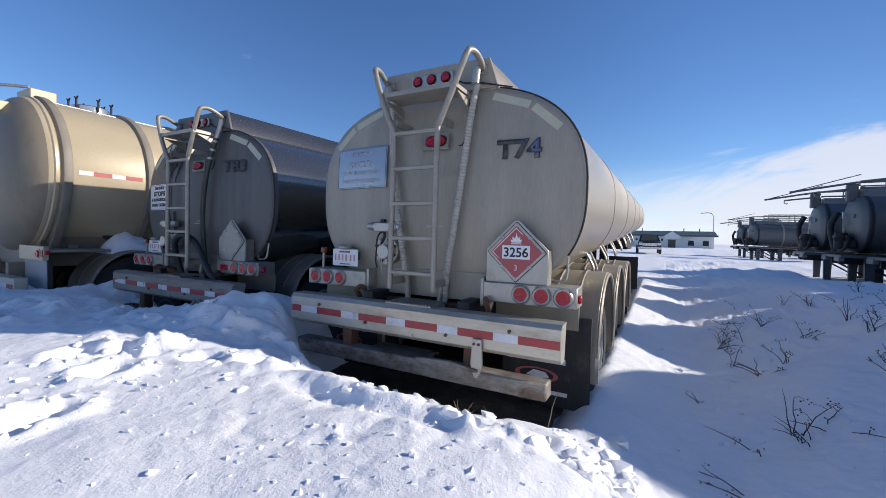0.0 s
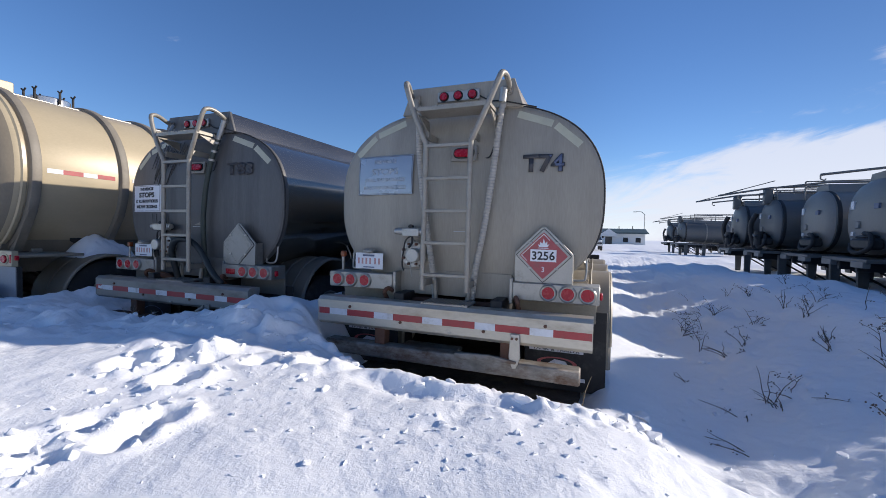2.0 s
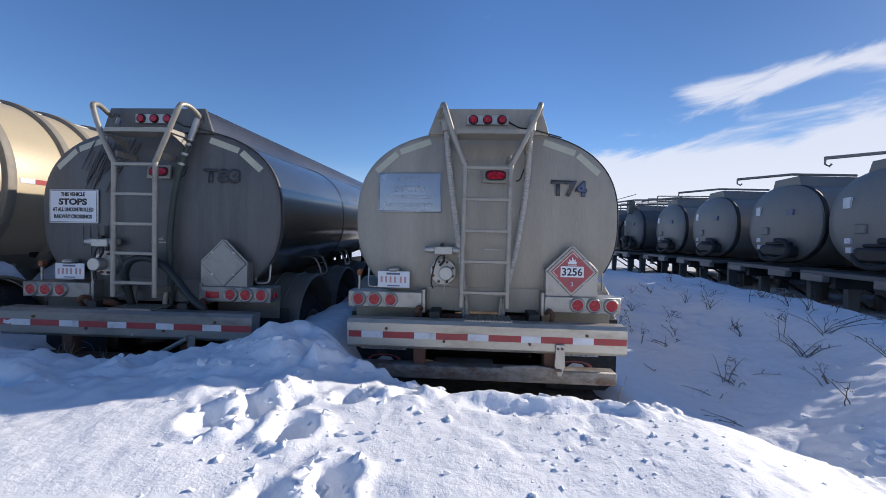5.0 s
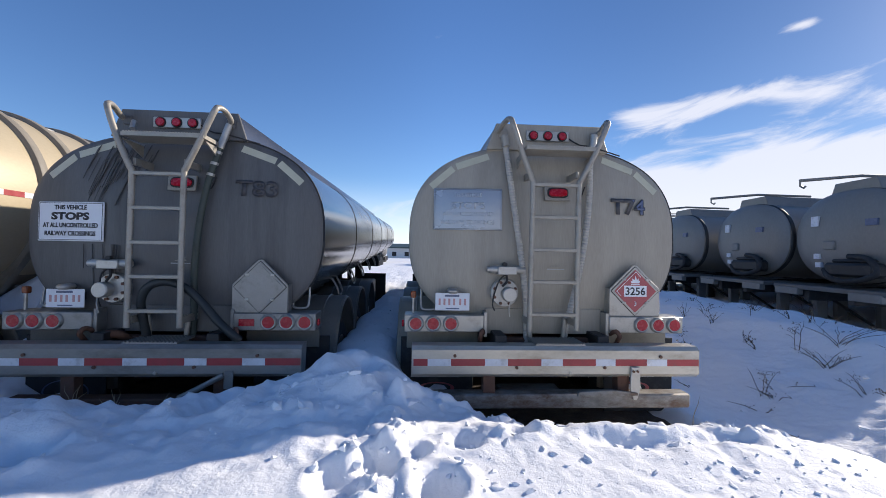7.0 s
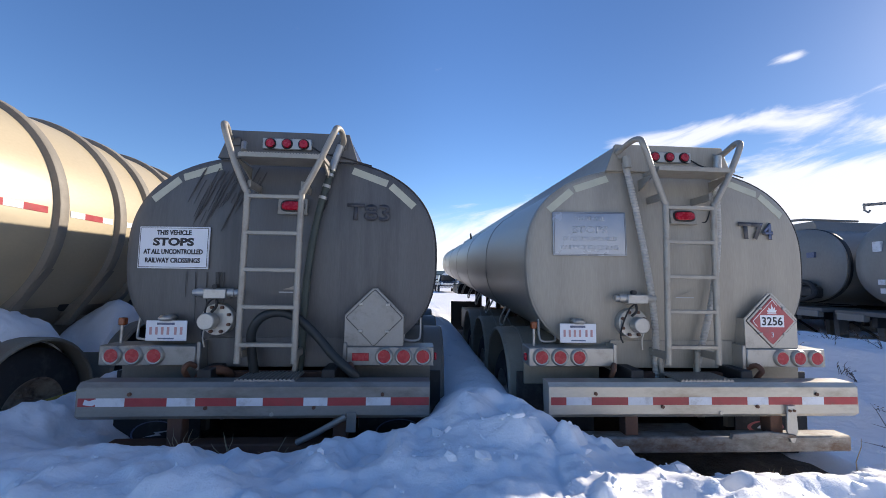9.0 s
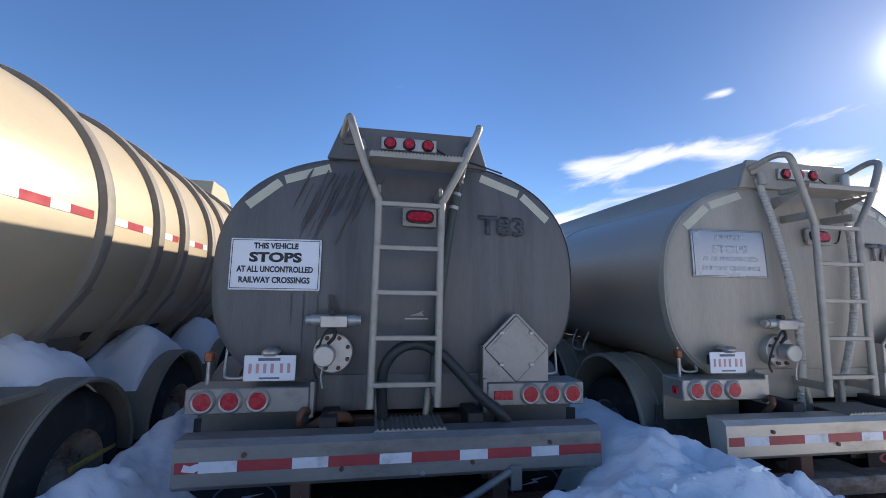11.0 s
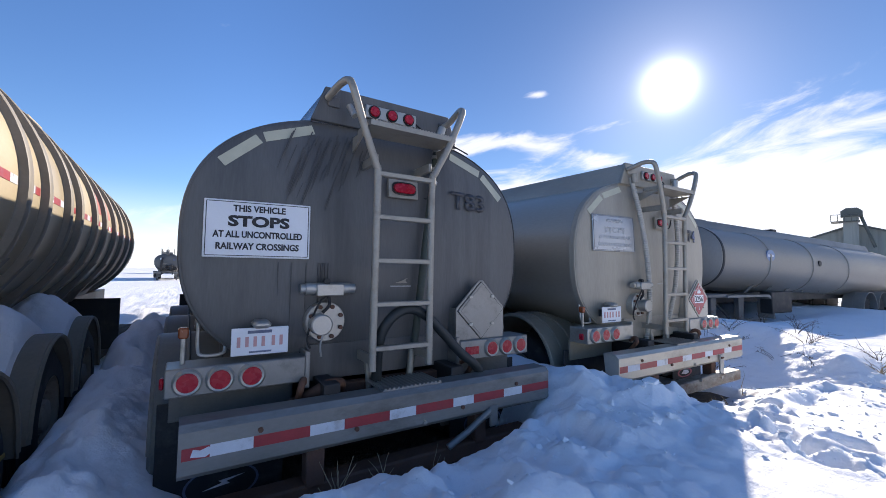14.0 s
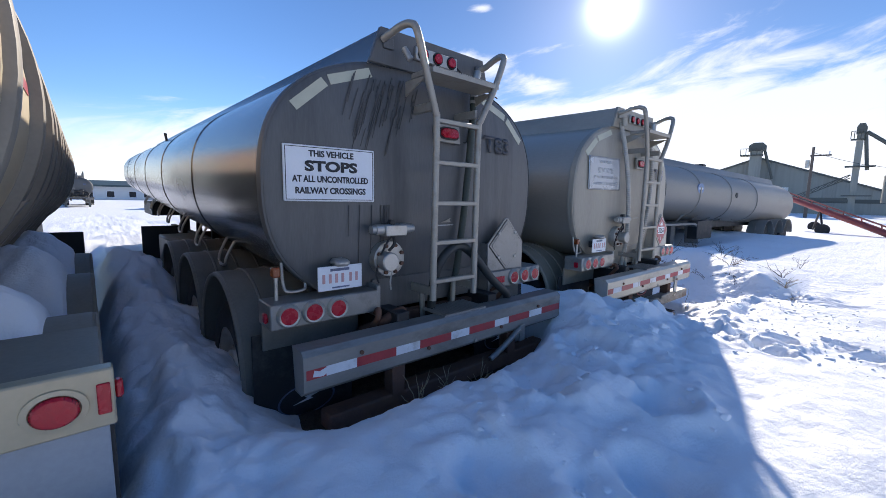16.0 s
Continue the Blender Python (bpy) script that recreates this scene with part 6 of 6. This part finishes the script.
def leg_tower(az, d, height, name, label, wide=1.0):
    x, y = polar(az, d)
    t = thing(name, label, "tower", pose(x, y, 0, 0, 0, -az))
    w = wide / 2
    part("trunk", box(-w, w, -w * 0.6, w * 0.6, 0, height - 1.2), M_SHED, t, "boxed elevator trunk", False)
    part("head", slab([(-w * 1.3, height - 1.2), (-w * 1.3, height - 0.4), (-w * 0.6, height), (w * 0.9, height), (w * 1.6, height - 0.5), (w * 1.6, height - 1.2)], "y", -w, w), M_SHED_DARK, t, "rounded elevator head", False)
    part("platform", box(-w * 2.6, w * 1.2, -w * 1.6, w * 1.6, height - 1.9, height - 1.8), M_SHED_DARK, t, "", False)
    for k in range(5):
        xx = -w * 2.6 + k * w * 0.9
        part("rail_post", tube([(xx, -w * 1.6, height - 1.8), (xx, -w * 1.6, height - 0.9)], 0.04, 6), M_SHED_DARK, t)
    part("rail", tube([(-w * 2.6, -w * 1.6, height - 0.9), (w * 1.2, -w * 1.6, height - 0.9)], 0.04, 6), M_SHED_DARK, t)
    part("spout", tube([(w * 1.3, 0, height - 1.0), (w * 3.0, 0, height - 5.5)], 0.18, 8), M_SHED_DARK, t, "grain spout")
    return t


leg_tower(77.7, 80, 11.2, "grain_elevator", "grey grain elevator leg rising over the shed", 1.5)
tall = leg_tower(85.7, 70, 11.6, "grain_tower", "tall grain tower with platforms and spouts", 0.62)
for z in (3.0, 6.5):
    part("platform", box(-1.0, 1.6, -0.9, 0.9, z, z + 0.1), M_SHED_DARK, tall, "", False)
part("long_spout", tube([(0.5, 0, 10.6), (5.0, 0, 6.8)], 0.2, 8), M_SHED_DARK, tall, "sloping spout")
part("conveyor", box(-7.0, -0.4, -0.2, 0.2, 2.4, 2.8), M_SHED_DARK, tall, "", False)
for k in range(10):
    part("lattice", tube([(-7.0 + 0.66 * k, 0, 1.7 + 0.36 * k), (-6.34 + 0.66 * k, 0, 2.3 + 0.36 * k)], 0.05, 6), M_SHED_DARK, tall)
part("boom", tube([(-7.0, 0, 1.6), (-0.4, 0, 5.2)], 0.06, 6), M_SHED_DARK, tall)
part("boom", tube([(-7.0, 0, 2.1), (-0.4, 0, 5.6)], 0.06, 6), M_SHED_DARK, tall)
part("bin", tube([(4.0, 0, 2.2), (4.0, 0, 5.4)], 1.6, 24), M_SHED, tall, "small hopper bin")


def utility_pole(az, d, h):
    x, y = polar(az, d)
    t = thing("utility_pole", "grey wooden utility pole with a cross arm", "pole", pose(x, y, 0, 0, 0, -az))
    part("post", tube([(0, 0, -0.3), (0, 0, h)], [0.17, 0.12], 10), M_WOOD, t)
    part("cross_arm", box(-0.2, 1.5, -0.06, 0.06, h - 1.0, h - 0.85), M_WOOD, t)
    part("insulator", tube([(1.3, 0, h - 0.85), (1.3, 0, h - 0.5)], 0.06, 8), M_WHITE, t)
    part("transformer", tube([(-0.35, 0, h - 2.2), (-0.35, 0, h - 1.4)], 0.2, 12), M_STEEL, t)
    part("wire", tube([(0, 0, h - 0.6), (6, 2, h - 2.3), (18, 5, h - 3.0), (40, 8, h - 1.0)], 0.02, 5, smooth_steps=4), M_BLACK, t)


utility_pole(82.4, 60, 8.1)


def auger():
    xa, ya = polar(79.6, 34)
    xb, yb = polar(89.5, 27)
    t = thing("grain_auger", "long red grain auger lying low on its cart", "farm machine", pose(0, 0, 0))
    za, zb = 2.6, 0.35
    part("tube", tube([(xa, ya, za), (xb, yb, zb)], 0.16, 12), M_GRAIN_RED, t, "red auger tube")
    part("upper_rail", tube([(xa, ya, za + 0.3), (xb, yb, zb + 0.3)], 0.04, 6), M_GRAIN_RED, t)
    for k in range(9):
        f = k / 8
        x, y, z = xa + (xb - xa) * f, ya + (yb - ya) * f, za + (zb - za) * f
        part("truss_post", tube([(x, y, z), (x, y, z + 0.3)], 0.03, 6), M_GRAIN_RED, t)
    xm, ym = xa * 0.55 + xb * 0.45, ya * 0.55 + yb * 0.45
    for s in (-1, 1):
        part("leg", tube([(xm, ym, 1.55), (xm + s * 1.6, ym + s * 0.4, 0.35)], 0.05, 8), M_BLACK, t)
    part("axle_bar", tube([(xm - 2.0, ym - 0.4, 0.45), (xm + 2.0, ym + 0.4, 0.45)], 0.06, 8), M_BLACK, t)
    for s in (-1, 1):
        part("wheel", disc((ym + s * 0.4, 0.55), 0.3, "x", xm + s * 2.0 - 0.1, xm + s * 2.0 + 0.1, 20, bevel=0.03), M_RUBBER, t)


auger()

# ---- dead weeds ----
rw = random.Random(21)


def weed(x, y, height, lean, stalks, bushy, material=None, label="dead brown weed standing out of the snow"):
    z = ground_at(x, y) - 0.04
    bm = bmesh.new()
    for k in range(stalks):
        a = rw.uniform(0, 2 * math.pi)
        n = height * rw.uniform(0.55, 1.0)
        out = lean * rw.uniform(0.4, 1.1)
        p0 = Vector((rw.uniform(-0.03, 0.03), rw.uniform(-0.03, 0.03), 0))
        pts = [p0]
        for j in range(1, 6):
            f = j / 5
            pts.append(p0 + Vector((math.cos(a) * out * f ** 1.4 + rw.uniform(-0.012, 0.012), math.sin(a) * out * f ** 1.4 + rw.uniform(-0.012, 0.012), n * (f - 0.35 * min(out / max(n, 0.01), 1) * f * f))))
        tube(pts, [0.0042, 0.004, 0.0035, 0.003, 0.0024, 0.0012], 5, bm, smooth_steps=0)
        for b in range(rw.randint(0, bushy)):
            j = rw.randint(2, 4)
            q = pts[j].lerp(pts[j + 1], rw.random())
            d = Vector((rw.uniform(-1, 1), rw.uniform(-1, 1), rw.uniform(-0.1, 0.9))).normalized()
            m = rw.uniform(0.04, 0.14) * height * 2
            e = q + d * m
            tube([q, q.lerp(e, 0.5) + Vector((0, 0, 0.01)), e], [0.0026, 0.002, 0.001], 4, bm)
            for c in range(rw.randint(1, 4)):
                w = e + Vector((rw.gauss(0, 0.014), rw.gauss(0, 0.014), rw.gauss(0, 0.014)))
                own = bmesh.new()
                bmesh.ops.create_icosphere(own, subdivisions=1, radius=rw.uniform(0.003, 0.007), matrix=Matrix.Translation(w))
                join(bm, own)
    ob = part("dead_weed", bm, material or M_WEED, None, "")
    ob.location = (x, y, z)
    tagged(ob, label, "weed", "weeds beside the trailer")


WEEDS = [(0.85, 3.45, 0.42, 0.16, 3, 3), (1.05, 3.55, 0.26, 0.35, 3, 4), (0.62, 3.2, 0.2, 0.3, 2, 3), (1.9, 4.1, 0.55, 0.14, 2, 9), (1.75, 3.6, 0.35, 0.5, 9, 4), (2.1, 3.8, 0.45, 0.55, 8, 4),
         (0.9, 4.8, 0.28, 0.25, 5, 5), (1.15, 5.1, 0.3, 0.2, 4, 5), (0.75, 6.3, 0.32, 0.22, 6, 5), (1.3, 7.0, 0.35, 0.25, 6, 5), (0.35, 3.9, 0.14, 0.22, 2, 2), (1.4, 2.9, 0.3, 0.4, 5, 3),
         (1.1, 2.35, 0.3, 0.2, 2, 4), (1.7, 2.6, 0.4, 0.45, 7, 4), (2.6, 4.6, 0.4, 0.3, 5, 5), (0.5, 2.6, 0.12, 0.3, 2, 2), (1.9, 1.9, 0.35, 0.4, 8, 3), (2.3, 2.9, 0.4, 0.3, 4, 5),
         (0.2, 2.9, 0.1, 0.2, 2, 1), (1.5, 5.9, 0.3, 0.2, 4, 4), (3.0, 6.0, 0.35, 0.3, 5, 4), (2.0, 7.8, 0.3, 0.25, 5, 4), (3.4, 3.2, 0.4, 0.3, 5, 4), (4.2, 2.0, 0.4, 0.25, 4, 4)]
for k in range(34):
    x, y = rw.uniform(0.35, 3.6), rw.uniform(2.2, 8.5)
    WEEDS.append((x, y, rw.uniform(0.12, 0.42), rw.uniform(0.08, 0.4), rw.randint(1, 5), rw.randint(1, 5)))
for w in WEEDS:
    weed(*w)
for x, y, h, n in ((1.2, 1.75, 0.3, 12), (0.9, 1.6, 0.22, 9), (-0.55, 2.55, 0.38, 1)):
    weed(x, y, h, 0.25 if n > 1 else 0.1, n, 1, M_STRAW, "pale dry grass stalks poking out of the snow")
for x, y in ((-5.5, 2.52), (-5.2, 2.55), (-4.9, 2.55), (-1.2, 2.6), (-0.9, 2.55)):
    weed(x, y, 0.3, 0.12, 7, 0, M_STRAW, "tuft of pale dry grass under the bumper")

# ---- loose snow ----


def chunks(name, label, spots, seed):
    r = random.Random(seed)
    bm = bmesh.new()
    heights = snow_height(np.array([q[0] for q in spots]), np.array([q[1] for q in spots]))
    for (x, y, s), h in zip(spots, heights):
        own = bmesh.new()
        n = 14 if s > 0.025 else 9
        sc = (s * r.uniform(0.8, 1.5), s * r.uniform(0.8, 1.5), s * r.uniform(0.55, 0.9))
        for k in range(n):
            d = Vector((r.gauss(0, 1), r.gauss(0, 1), r.gauss(0, 1))).normalized() * r.uniform(0.75, 1.1)
            own.verts.new((x + d.x * sc[0], y + d.y * sc[1], float(h) + s * 0.1 + d.z * sc[2]))
        bmesh.ops.convex_hull(own, input=own.verts)
        bmesh.ops.delete(own, geom=[v for v in own.verts if not v.link_faces], context="VERTS")
        join(bm, own)
    return tagged(part(name, bm, M_SNOW, smooth=False), label, "snow", kind="stuff")


rc = random.Random(3)
spots = []
for k in range(130):
    x = rc.uniform(-3.8, -0.4)
    spots.append((x, (2.02 + 0.12 * math.sin(x * 2.1) if k % 3 else 1.55) + rc.gauss(0, 0.16), 0.008 + 0.045 * rc.random() ** 3))
RIM = ((-0.36, 2.5), (-0.3, 2.1), (-0.1, 1.85), (0.4, 1.7), (1.1, 1.6))
for k in range(220):
    f = rc.uniform(0, 3.99)
    (xa, ya), (xb, yb) = RIM[int(f)], RIM[int(f) + 1]
    f -= int(f)
    spots.append((xa + (xb - xa) * f + rc.gauss(0.05, 0.14), ya + (yb - ya) * f + rc.gauss(0.05, 0.13), 0.008 + 0.05 * rc.random() ** 3))
for px, py, r_, d_ in PRINTS[:19]:
    for k in range(9):
        a = rc.uniform(0, 6.3)
        q = r_ * rc.uniform(0.9, 1.9)
        spots.append((px + q * math.cos(a), py + q * math.sin(a), 0.008 + 0.025 * rc.random() ** 2))
for k in range(150):
    spots.append((rc.gauss(-1.1, 0.5), rc.gauss(1.15, 0.28), 0.005 + 0.018 * rc.random() ** 3))
for k in range(160):
    spots.append((rc.gauss(-2.75, 0.35), rc.gauss(0.95, 0.4), 0.005 + 0.022 * rc.random() ** 3))
for k in range(90):
    spots.append((rc.uniform(-5.6, -3.2), rc.gauss(1.9, 0.25), 0.006 + 0.014 * rc.random() ** 3))
for k in range(70):
    spots.append((rc.uniform(0.0, 2.4), rc.uniform(1.2, 6.0), 0.008 + 0.03 * rc.random() ** 3))
for k in range(60):
    spots.append((rc.gauss(-3.4, 0.35), rc.uniform(2.0, 6.0), 0.006 + 0.016 * rc.random() ** 2))
chunks("snow_chunks", "loose clods and crumbs of broken snow", spots, 11)
